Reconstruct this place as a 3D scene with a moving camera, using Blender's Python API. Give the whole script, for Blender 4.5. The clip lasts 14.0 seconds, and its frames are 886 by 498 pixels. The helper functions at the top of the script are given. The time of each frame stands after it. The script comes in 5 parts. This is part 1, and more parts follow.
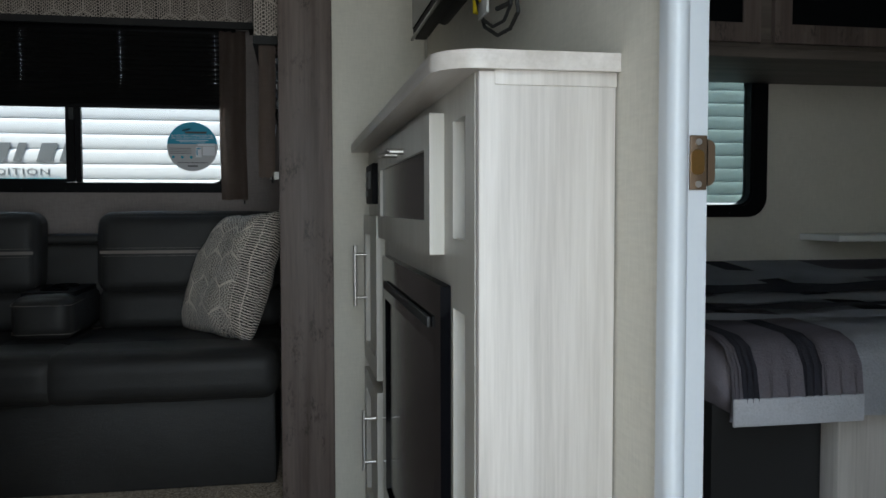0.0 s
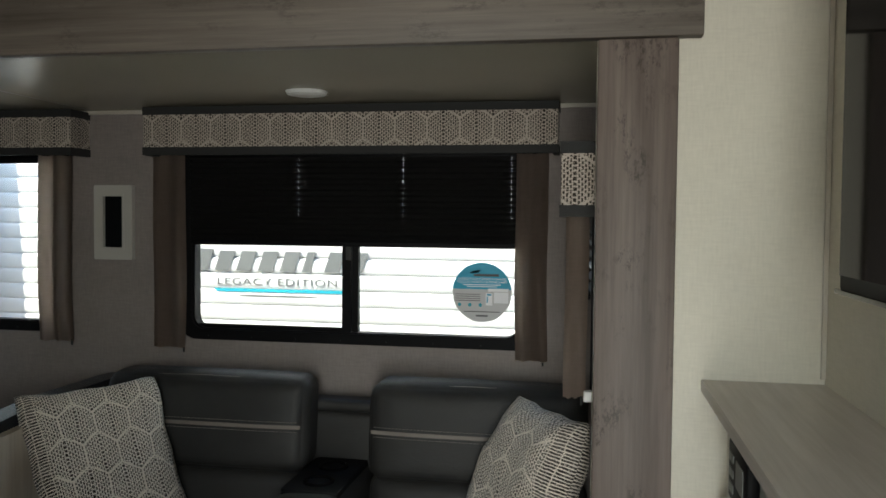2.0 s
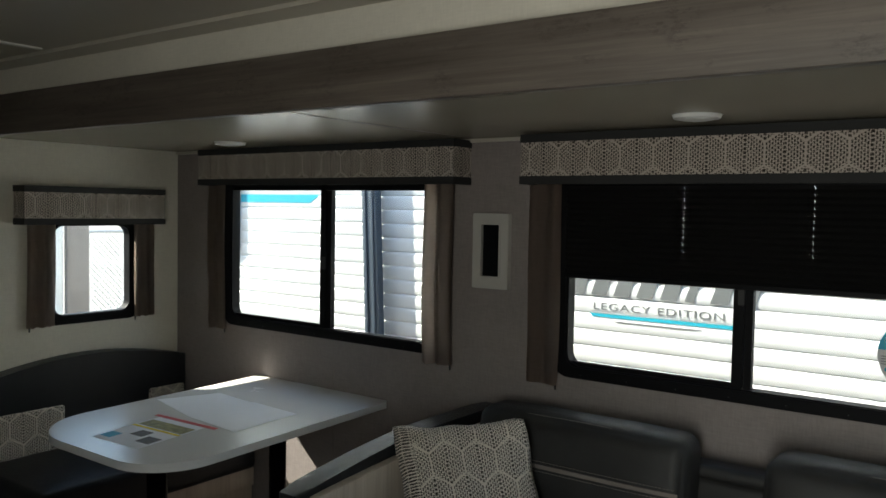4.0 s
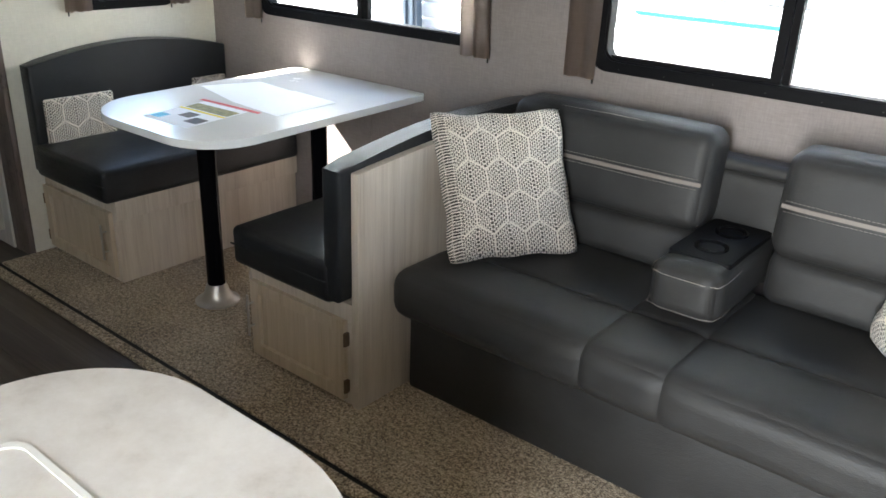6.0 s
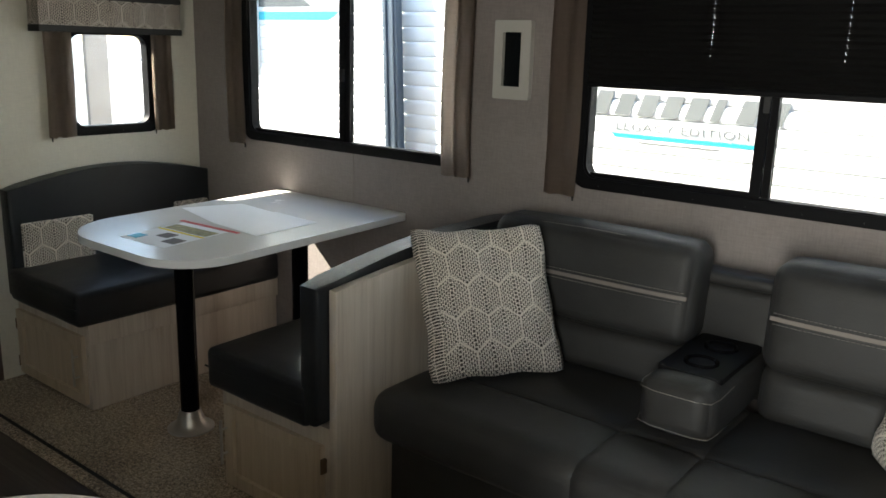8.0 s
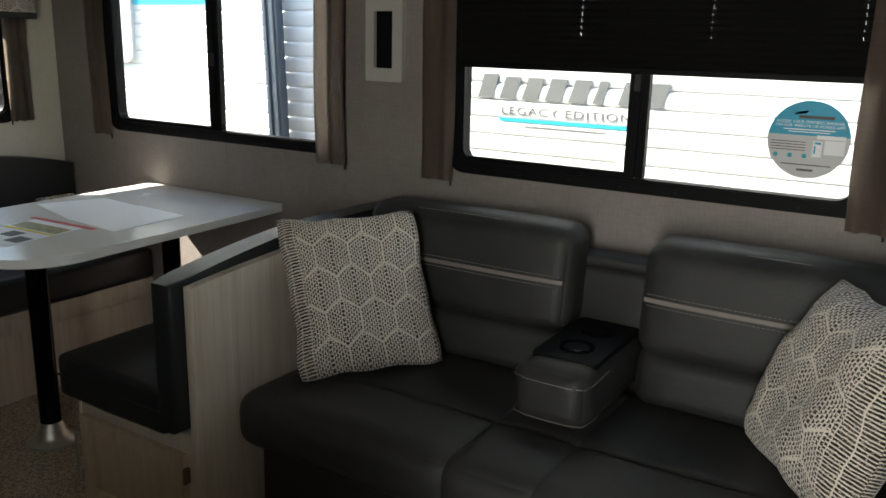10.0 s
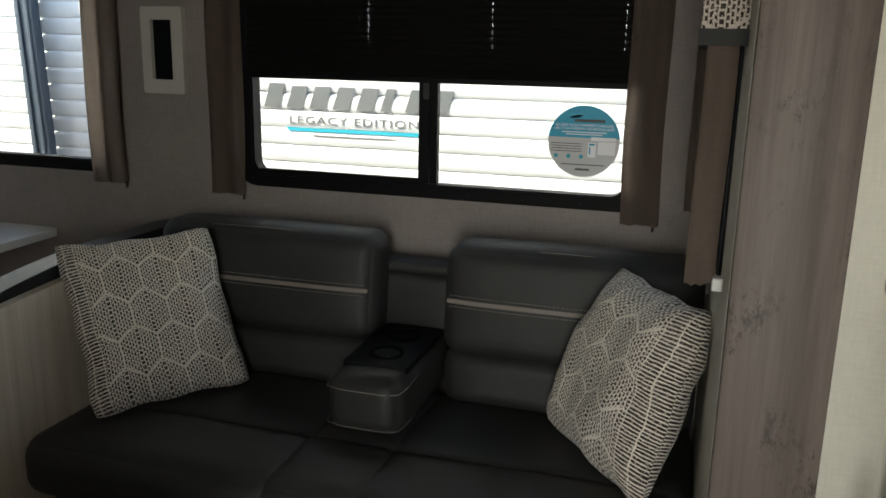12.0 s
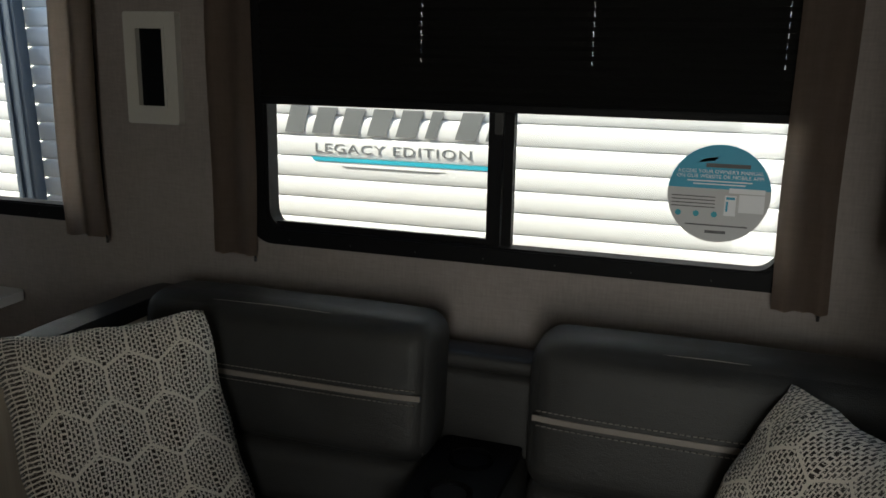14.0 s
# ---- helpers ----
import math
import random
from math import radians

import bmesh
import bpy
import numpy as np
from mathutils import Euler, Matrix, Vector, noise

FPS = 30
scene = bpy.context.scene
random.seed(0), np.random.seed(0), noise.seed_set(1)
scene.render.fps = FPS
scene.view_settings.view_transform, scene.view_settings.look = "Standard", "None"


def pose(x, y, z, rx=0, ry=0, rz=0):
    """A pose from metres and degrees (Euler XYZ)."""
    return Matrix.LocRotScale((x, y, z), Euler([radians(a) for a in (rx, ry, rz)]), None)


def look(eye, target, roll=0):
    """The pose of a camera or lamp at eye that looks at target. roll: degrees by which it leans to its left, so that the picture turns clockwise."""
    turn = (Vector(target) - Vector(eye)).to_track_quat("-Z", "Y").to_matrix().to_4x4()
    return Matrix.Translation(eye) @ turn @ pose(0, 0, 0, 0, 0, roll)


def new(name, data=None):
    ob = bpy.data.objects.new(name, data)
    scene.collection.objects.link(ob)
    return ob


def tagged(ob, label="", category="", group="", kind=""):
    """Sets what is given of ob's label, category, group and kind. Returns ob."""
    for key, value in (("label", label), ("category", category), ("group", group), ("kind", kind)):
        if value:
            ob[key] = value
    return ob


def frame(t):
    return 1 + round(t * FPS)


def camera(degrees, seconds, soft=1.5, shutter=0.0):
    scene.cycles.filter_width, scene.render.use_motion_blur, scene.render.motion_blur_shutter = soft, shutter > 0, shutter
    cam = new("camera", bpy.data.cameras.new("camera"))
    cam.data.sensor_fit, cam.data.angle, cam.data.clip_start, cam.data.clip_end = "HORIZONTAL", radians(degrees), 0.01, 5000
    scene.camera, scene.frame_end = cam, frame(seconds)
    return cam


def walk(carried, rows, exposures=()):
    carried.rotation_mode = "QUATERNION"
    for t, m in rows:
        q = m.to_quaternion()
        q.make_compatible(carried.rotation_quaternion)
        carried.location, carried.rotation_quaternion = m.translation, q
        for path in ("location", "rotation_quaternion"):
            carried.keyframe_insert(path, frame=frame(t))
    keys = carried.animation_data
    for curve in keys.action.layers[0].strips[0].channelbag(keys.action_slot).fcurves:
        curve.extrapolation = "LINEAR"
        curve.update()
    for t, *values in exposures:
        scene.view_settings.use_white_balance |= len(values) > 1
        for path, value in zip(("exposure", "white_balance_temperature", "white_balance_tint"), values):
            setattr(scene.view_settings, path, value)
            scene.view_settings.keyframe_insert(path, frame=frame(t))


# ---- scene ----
cam = camera(56.75, 14.0, soft=1.6)
# seconds, x, y, z, yaw, pitch, roll
PATH = [
    (0.0, 0.286, -2.426, 0.903, -10.17, -2.82, -0.11),
    (0.5, 0.229, -2.201, 1.052, -3.18, -2.50, 0.03),
    (1.0, 0.213, -2.030, 1.203, 0.43, -1.51, 0.54),
    (1.5, 0.238, -1.809, 1.283, 4.58, -2.00, 0.57),
    (2.0, 0.235, -1.657, 1.400, 10.31, -2.16, 0.50),
    (2.5, 0.159, -1.528, 1.440, 15.00, -1.07, 0.94),
    (3.0, 0.120, -1.434, 1.462, 19.69, -1.25, 1.02),
    (3.5, 0.158, -1.364, 1.521, 30.19, -2.79, 0.35),
    (4.0, 0.137, -1.410, 1.519, 36.50, -2.80, 1.01),
    (4.2, 0.152, -1.427, 1.502, 38.04, -3.42, 1.84),
    (6.3, 0.175, -1.460, 1.452, 38.18, -23.74, 2.39),
    (6.5, 0.175, -1.467, 1.448, 38.09, -23.70, 2.57),
    (7.0, 0.155, -1.493, 1.436, 37.76, -21.09, 2.61),
    (7.2, 0.153, -1.477, 1.446, 37.83, -18.19, 2.28),
    (8.1, 0.162, -1.400, 1.405, 37.90, -13.80, 1.70),
    (9.5, 0.212, -1.259, 1.353, 39.11, -13.47, 1.07),
    (10.0, 0.203, -1.246, 1.374, 31.84, -14.15, 1.46),
    (10.5, 0.175, -1.274, 1.380, 24.78, -13.11, 1.50),
    (11.0, 0.185, -1.295, 1.378, 21.51, -12.77, 1.14),
    (11.5, 0.188, -1.301, 1.381, 18.38, -12.96, 1.16),
    (12.0, 0.171, -1.261, 1.382, 16.80, -13.36, 1.27),
    (12.5, 0.136, -1.166, 1.403, 16.62, -13.53, 1.09),
    (13.0, 0.086, -1.049, 1.382, 16.89, -12.64, 0.92),
    (13.5, -0.021, -0.886, 1.416, 16.57, -13.14, 1.02),
    (14.0, -0.125, -0.689, 1.404, 18.54, -12.88, 1.12),
]
EXPOSURES = [(0.0, 1.1, 6000, 4), (0.5, 1.55, 6300, 4), (1.0, 2.15, 6500, 4), (1.5, 2.15, 6700, 3), (4.2, 1.8, 6750, 3), (6.3, 4.2, 6400, 8), (7.0, 4.15, 6450, 8), (7.2, 3.85, 6600, 6), (9.3, 2.5, 7000, 5), (12.0, 2.0, 7000, 5), (13.0, 1.98, 7000, 5), (13.6, 1.65, 7000, 5), (14.0, 1.45, 7000, 5)]
walk(cam, [(t, pose(x, y, z, 0, 0, yaw) @ pose(0, 0, 0, 90 + pitch) @ pose(0, 0, 0, 0, 0, roll)) for t, x, y, z, yaw, pitch, roll in PATH], EXPOSURES)

# ---- light ----
SUN_DIR = Vector((0.87, 0.335, -0.78)).normalized()
world = bpy.data.worlds.new("sky")
scene.world = world
world.use_nodes = True
sky = world.node_tree.nodes.new("ShaderNodeTexSky")
sky.sky_type = "NISHITA"
sky.sun_disc = False
sky.sun_elevation = math.asin(-SUN_DIR.z)
sky.sun_rotation = math.atan2(-SUN_DIR.x, -SUN_DIR.y)
back = world.node_tree.nodes["Background"]
back.inputs["Strength"].default_value = 0.15
world.node_tree.links.new(sky.outputs[0], back.inputs["Color"])
sun_data = bpy.data.lights.new("sun", "SUN")
sun_data.energy, sun_data.angle, sun_data.color = 5.0, radians(0.5), (1.0, 0.95, 0.88)
sun = new("sun", sun_data)
sun.matrix_world = look((0, 0, 8), Vector((0, 0, 8)) + SUN_DIR)
# daylight that falls in through the open entry door
door_data = bpy.data.lights.new("doorway_daylight", "AREA")
door_data.shape, door_data.size, door_data.size_y = "RECTANGLE", 0.62, 1.75
door_data.energy, door_data.color = 4.2, (1.0, 0.99, 0.97)
door_data.spread = radians(130)
door_lamp = new("doorway_daylight", door_data)
door_lamp.matrix_world = look((0.29, -2.56, 1.0), (-0.3, 0.0, 0.85))

# ---- materials ----


def nodes_of(name):
    m = bpy.data.materials.new(name)
    m.use_nodes = True
    nt = m.node_tree
    return m, nt, nt.nodes["Principled BSDF"]


def math_node(nt, op, a, b=None, c=None, clamp=False):
    n = nt.nodes.new("ShaderNodeMath")
    n.operation, n.use_clamp = op, clamp
    for i, v in enumerate((a, b, c)):
        if v is None:
            continue
        if isinstance(v, (int, float)):
            n.inputs[i].default_value = v
        else:
            nt.links.new(v, n.inputs[i])
    return n.outputs[0]


def noise_node(nt, scale, stretch=(1, 1, 1), detail=4.0, rough=0.6, uv=False):
    tc = nt.nodes.new("ShaderNodeTexCoord")
    mp = nt.nodes.new("ShaderNodeMapping")
    mp.inputs["Scale"].default_value = stretch
    nt.links.new(tc.outputs["UV" if uv else "Object"], mp.inputs["Vector"])
    n = nt.nodes.new("ShaderNodeTexNoise")
    n.inputs["Scale"].default_value, n.inputs["Detail"].default_value, n.inputs["Roughness"].default_value = scale, detail, rough
    nt.links.new(mp.outputs[0], n.inputs["Vector"])
    return n.outputs["Fac"]


def ramp(nt, fac, stops):
    r = nt.nodes.new("ShaderNodeValToRGB")
    e = r.color_ramp.elements
    while len(e) < len(stops):
        e.new(0.5)
    for el, (p, c) in zip(e, stops):
        el.position, el.color = p, (*c, 1)
    nt.links.new(fac, r.inputs[0])
    return r.outputs[0]


def bump(nt, bsdf, height, strength, dist):
    b = nt.nodes.new("ShaderNodeBump")
    b.inputs["Strength"].default_value, b.inputs["Distance"].default_value = strength, dist
    nt.links.new(height, b.inputs["Height"])
    nt.links.new(b.outputs[0], bsdf.inputs["Normal"])


def shade(c, k):
    return tuple(min(1.0, v * k) for v in c)


def surface(name, color, rough=0.5, metal=0.0, var=0.12, scale=5.0, fine=220.0, relief=0.15, dist=0.001, stretch=(1, 1, 1), sheen=0.0, spec=0.5, wear=0.07):
    """Colour that drifts slowly and speckles finely, with a fine relief."""
    m, nt, b = nodes_of(name)
    big = noise_node(nt, scale, stretch)
    small = noise_node(nt, fine, stretch, 3.0)
    mix = math_node(nt, "ADD", math_node(nt, "MULTIPLY", big, 0.6), math_node(nt, "MULTIPLY", small, 0.4))
    nt.links.new(ramp(nt, mix, [(0.3, shade(color, 1 - var)), (0.7, shade(color, 1 + var))]), b.inputs["Base Color"])
    nt.links.new(math_node(nt, "MULTIPLY_ADD", big, wear, max(0.02, rough - wear / 2)), b.inputs["Roughness"])
    b.inputs["Metallic"].default_value = metal
    b.inputs["Specular IOR Level"].default_value = spec
    b.inputs["Sheen Weight"].default_value = sheen
    bump(nt, b, small, relief, dist)
    return m


def wood(name, dark, mid, light, axis="z", rough=0.45, grain=22.0, knots=0.0):
    m, nt, b = nodes_of(name)
    lay = {"x": (0.06, 1, 1), "y": (1, 0.06, 1), "z": (1, 1, 0.06)}[axis]
    g1 = noise_node(nt, grain, lay, 6.0, 0.65)
    g2 = noise_node(nt, grain * 6, tuple(v * (0.4 if v < 1 else 1) for v in lay), 3.0, 0.7)
    g3 = noise_node(nt, 3.0, tuple(v * 3 if v < 1 else v for v in lay), 2.0)
    f = math_node(nt, "ADD", math_node(nt, "MULTIPLY", g1, 0.55), math_node(nt, "ADD", math_node(nt, "MULTIPLY", g2, 0.25), math_node(nt, "MULTIPLY", g3, 0.2)))
    col = ramp(nt, f, [(0.36, dark), (0.5, mid), (0.64, light)])
    if knots:
        sp = noise_node(nt, 95.0, tuple(v * 7 if v < 1 else v for v in lay), 5.0, 0.8)
        area = noise_node(nt, 13.0, tuple(v * 9 if v < 1 else v for v in lay), 2.0)
        mask = math_node(nt, "MULTIPLY", math_node(nt, "MULTIPLY_ADD", sp, 10.0, -5.0, clamp=True), math_node(nt, "MULTIPLY_ADD", area, 9.0, -4.5, clamp=True))
        mx = nt.nodes.new("ShaderNodeMix")
        mx.data_type = "RGBA"
        nt.links.new(math_node(nt, "MULTIPLY", mask, knots), mx.inputs[0])
        nt.links.new(col, mx.inputs[6])
        mx.inputs[7].default_value = (*shade(dark, 0.45), 1)
        col = mx.outputs[2]
    nt.links.new(col, b.inputs["Base Color"])
    b.inputs["Roughness"].default_value = rough
    bump(nt, b, f, 0.12, 0.001)
    return m


def hex_weave(name, ground, thread, cell, tall=1.12, edging=0.0):
    """Woven cloth: pale hexagons filled with chevrons of short dashes; UV in metres."""
    m, nt, b = nodes_of(name)
    tc = nt.nodes.new("ShaderNodeTexCoord")
    sep = nt.nodes.new("ShaderNodeSeparateXYZ")
    nt.links.new(tc.outputs["UV"], sep.inputs[0])
    wob = math_node(nt, "MULTIPLY", math_node(nt, "SUBTRACT", noise_node(nt, 60.0, uv=True), 0.5), 0.07)
    px = math_node(nt, "ADD", math_node(nt, "DIVIDE", sep.outputs[0], cell), wob)
    py = math_node(nt, "ADD", math_node(nt, "DIVIDE", sep.outputs[1], cell * tall), wob)
    r3 = 1.7320508

    def lattice(ox, oy):
        gx = math_node(nt, "SUBTRACT", math_node(nt, "FLOORED_MODULO", math_node(nt, "ADD", px, ox), 1.0), 0.5)
        gy = math_node(nt, "SUBTRACT", math_node(nt, "FLOORED_MODULO", math_node(nt, "ADD", py, oy), r3), r3 / 2)
        return gx, gy, math_node(nt, "ADD", math_node(nt, "MULTIPLY", gx, gx), math_node(nt, "MULTIPLY", gy, gy))

    def wave(x, turns, level):
        return math_node(nt, "GREATER_THAN", math_node(nt, "SINE", math_node(nt, "MULTIPLY", x, turns * 6.2832)), level)

    ax, ay, ad = lattice(0.0, 0.0)
    bx, by, bd = lattice(0.5, r3 / 2)
    pick = math_node(nt, "LESS_THAN", ad, bd)
    inv = math_node(nt, "SUBTRACT", 1.0, pick)
    gx = math_node(nt, "ABSOLUTE", math_node(nt, "ADD", math_node(nt, "MULTIPLY", ax, pick), math_node(nt, "MULTIPLY", bx, inv)))
    gy = math_node(nt, "ADD", math_node(nt, "MULTIPLY", ay, pick), math_node(nt, "MULTIPLY", by, inv))
    ga = math_node(nt, "ABSOLUTE", gy)
    slant = math_node(nt, "ADD", math_node(nt, "MULTIPLY", gx, 0.5), math_node(nt, "MULTIPLY", ga, r3 / 2))
    inside = math_node(nt, "MULTIPLY", math_node(nt, "LESS_THAN", gx, 0.468), math_node(nt, "LESS_THAN", slant, 0.474))
    # dark gaps between pale vertical threads, stepped into chevrons
    column = math_node(nt, "DIVIDE", math_node(nt, "FLOOR", math_node(nt, "MULTIPLY", gx, 14.0)), 14.0)
    rows = wave(math_node(nt, "ADD", gy, math_node(nt, "MULTIPLY", column, 0.75)), 9.5, -0.55)
    cols = wave(gx, 14.0, -0.5)
    kept = math_node(nt, "GREATER_THAN", noise_node(nt, 260.0, uv=True, detail=2.0), 0.38)
    gap = math_node(nt, "MULTIPLY", math_node(nt, "MULTIPLY", rows, cols), math_node(nt, "MULTIPLY", inside, kept))
    if edging:
        band = math_node(nt, "LESS_THAN", sep.outputs[0], edging)
        tick = math_node(nt, "MULTIPLY", wave(py, 13.0, -0.4), math_node(nt, "MULTIPLY", kept, wave(px, 3.5, -0.97)))
        gap = math_node(nt, "ADD", math_node(nt, "MULTIPLY", tick, band), math_node(nt, "MULTIPLY", gap, math_node(nt, "SUBTRACT", 1.0, band)))
    patch = math_node(nt, "MULTIPLY_ADD", noise_node(nt, 9.0, uv=True, detail=2.0), 0.7, 0.66, clamp=True)
    f = math_node(nt, "SUBTRACT", 1.0, math_node(nt, "MULTIPLY", gap, patch))
    f = math_node(nt, "MULTIPLY", f, math_node(nt, "MULTIPLY_ADD", noise_node(nt, 1200.0, uv=True, detail=1.0), 0.5, 0.72), clamp=True)
    nt.links.new(ramp(nt, f, [(0.0, ground), (1.0, thread)]), b.inputs["Base Color"])
    b.inputs["Roughness"].default_value = 0.9
    b.inputs["Sheen Weight"].default_value = 0.15
    bump(nt, b, f, 0.6, 0.0015)
    return m


def linen(name, color, var, thread=900.0, rough=0.75):
    """Wallpaper or cloth with fine crossing threads."""
    m, nt, b = nodes_of(name)
    h = noise_node(nt, thread * 0.25, (0.12, 0.12, 1), 3.0)
    v = noise_node(nt, thread * 0.25, (1, 1, 0.12), 3.0)
    big = noise_node(nt, 2.2, detail=3.0)
    f = math_node(nt, "ADD", math_node(nt, "MULTIPLY", math_node(nt, "ADD", h, v), 0.3), math_node(nt, "MULTIPLY", big, 0.4))
    nt.links.new(ramp(nt, f, [(0.35, shade(color, 1 - var)), (0.65, shade(color, 1 + var))]), b.inputs["Base Color"])
    b.inputs["Roughness"].default_value = rough
    bump(nt, b, math_node(nt, "ADD", h, v), 0.25, 0.0008)
    return m


def hide(name, color, rough=0.42):
    """Soft artificial leather with creases and pebble grain."""
    m, nt, b = nodes_of(name)
    tc = nt.nodes.new("ShaderNodeTexCoord")
    vo = nt.nodes.new("ShaderNodeTexVoronoi")
    vo.inputs["Scale"].default_value = 420.0
    nt.links.new(tc.outputs["Object"], vo.inputs["Vector"])
    big = noise_node(nt, 6.0, detail=5.0)
    crease = noise_node(nt, 26.0, (1, 1, 2.2), 4.0, 0.7)
    nt.links.new(ramp(nt, big, [(0.3, shade(color, 0.8)), (0.7, shade(color, 1.2))]), b.inputs["Base Color"])
    nt.links.new(math_node(nt, "MULTIPLY_ADD", big, 0.2, rough - 0.05), b.inputs["Roughness"])
    hgt = math_node(nt, "ADD", math_node(nt, "MULTIPLY", vo.outputs["Distance"], 0.25), math_node(nt, "MULTIPLY", crease, 0.8))
    b.inputs["Specular IOR Level"].default_value = 0.36
    bump(nt, b, hgt, 0.42, 0.004)
    return m


def glass_sheet(name, tint=(0.93, 0.95, 0.95)):
    m = bpy.data.materials.new(name)
    m.use_nodes = True
    nt = m.node_tree
    nt.nodes.remove(nt.nodes["Principled BSDF"])
    tr, gl, fr, mx = (nt.nodes.new(k) for k in ("ShaderNodeBsdfTransparent", "ShaderNodeBsdfGlossy", "ShaderNodeLayerWeight", "ShaderNodeMixShader"))
    tr.inputs[0].default_value = (*tint, 1)
    gl.inputs["Roughness"].default_value = 0.02
    fr.inputs["Blend"].default_value = 0.5
    nt.links.new(math_node(nt, "MULTIPLY_ADD", math_node(nt, "POWER", fr.outputs["Facing"], 5.0), 0.7, 0.025), mx.inputs[0])
    nt.links.new(tr.outputs[0], mx.inputs[1])
    nt.links.new(gl.outputs[0], mx.inputs[2])
    nt.links.new(mx.outputs[0], nt.nodes["Material Output"].inputs[0])
    return m


def carpet_mat(name):
    m, nt, b = nodes_of(name)
    a = noise_node(nt, 150.0, detail=2.0, rough=0.8)
    c = noise_node(nt, 70.0, detail=2.0)
    d = noise_node(nt, 3.5, detail=3.0)
    f = math_node(nt, "ADD", math_node(nt, "MULTIPLY", a, 0.55), math_node(nt, "ADD", math_node(nt, "MULTIPLY", c, 0.3), math_node(nt, "MULTIPLY", d, 0.15)))
    nt.links.new(ramp(nt, f, [(0.42, (0.115, 0.083, 0.055)), (0.5, (0.37, 0.288, 0.197)), (0.58, (0.66, 0.55, 0.405))]), b.inputs["Base Color"])
    b.inputs["Roughness"].default_value = 1.0
    b.inputs["Sheen Weight"].default_value = 0.2
    bump(nt, b, math_node(nt, "ADD", a, c), 0.9, 0.006)
    return m


def stone_top(name):
    m, nt, b = nodes_of(name)
    big = noise_node(nt, 5.0, detail=8.0, rough=0.65)
    vein = noise_node(nt, 11.0, detail=10.0, rough=0.75)
    f = math_node(nt, "ADD", math_node(nt, "MULTIPLY", big, 0.5), math_node(nt, "MULTIPLY", vein, 0.5))
    nt.links.new(ramp(nt, f, [(0.33, (0.44, 0.40, 0.37)), (0.48, (0.60, 0.57, 0.54)), (0.62, (0.70, 0.68, 0.66))]), b.inputs["Base Color"])
    b.inputs["Roughness"].default_value = 0.35
    bump(nt, b, vein, 0.05, 0.001)
    return m


def translucent(m, color, share):
    """Lets a share of the light through a thin cloth."""
    nt = m.node_tree
    tl, mx = nt.nodes.new("ShaderNodeBsdfTranslucent"), nt.nodes.new("ShaderNodeMixShader")
    tl.inputs[0].default_value = (*color, 1)
    mx.inputs[0].default_value = share
    nt.links.new(nt.nodes["Principled BSDF"].outputs[0], mx.inputs[1])
    nt.links.new(tl.outputs[0], mx.inputs[2])
    nt.links.new(mx.outputs[0], nt.nodes["Material Output"].inputs[0])
    return m


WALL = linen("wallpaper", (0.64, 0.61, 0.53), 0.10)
# greyer than WALL, and backlit shade round the windows is put into the colour
GREY_BACKLIT = linen("grey_wallpaper_backlit", (0.238, 0.206, 0.196), 0.18)
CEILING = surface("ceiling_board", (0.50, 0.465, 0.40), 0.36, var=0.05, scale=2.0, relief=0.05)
# beige like CEILING, with the low recess's shade put into a darker colour
RECESS_SHADED = surface("shaded_slide_out_ceiling_board", (0.31, 0.285, 0.222), 0.27, var=0.05, scale=2.0, relief=0.02, wear=0.01)
POST = wood("grey_wood", (0.075, 0.055, 0.046), (0.135, 0.104, 0.091), (0.20, 0.162, 0.146), "z", 0.55, grain=16.0, knots=0.8)
BEAM = wood("grey_wood_beam", (0.06, 0.048, 0.038), (0.115, 0.095, 0.08), (0.18, 0.152, 0.13), "x", 0.55, grain=16.0, knots=0.4)
PALE = wood("pale_wood", (0.40, 0.37, 0.335), (0.52, 0.485, 0.445), (0.62, 0.585, 0.545), "z", 0.42, grain=30.0)
TOPWOOD = wood("pale_wood_top", (0.42, 0.38, 0.34), (0.52, 0.48, 0.44), (0.62, 0.58, 0.54), "y", 0.35, grain=26.0)
DOORW = wood("greige_door", (0.43, 0.41, 0.36), (0.52, 0.50, 0.45), (0.58, 0.56, 0.51), "z", 0.4, grain=18.0)
STONE = stone_top("stone_laminate")
TABLE = surface("table_laminate", (0.80, 0.805, 0.80), 0.26, var=0.03, scale=4.0, relief=0.01)
CARPET = carpet_mat("carpet")
FLOORB = wood("dark_vinyl_plank", (0.05, 0.04, 0.034), (0.09, 0.072, 0.06), (0.14, 0.115, 0.10), "x", 0.4, grain=14.0)
SOFA = hide("charcoal_leatherette", (0.029, 0.0285, 0.028), 0.47)
BENCH = hide("black_leatherette", (0.017, 0.0185, 0.021), 0.33)
STRIPE = surface("grey_trim_band", (0.215, 0.185, 0.165), 0.6, relief=0.1)
THREAD = surface("stitching_thread", (0.27, 0.245, 0.225), 0.8)
CUSHION = hex_weave("hexagon_weave", (0.020, 0.013, 0.010), (0.80, 0.73, 0.64), 0.108, 1.08, 0.06)
VALANCE = hex_weave("hexagon_weave_valance", (0.024, 0.017, 0.013), (0.50, 0.435, 0.38), 0.105, 1.05)
BAND = surface("black_fabric_band", (0.02, 0.02, 0.02), 0.8, relief=0.4)
CURTAIN = translucent(linen("brown_grey_curtain", (0.25, 0.20, 0.175), 0.3, 700.0, 0.95), (0.40, 0.325, 0.27), 0.55)
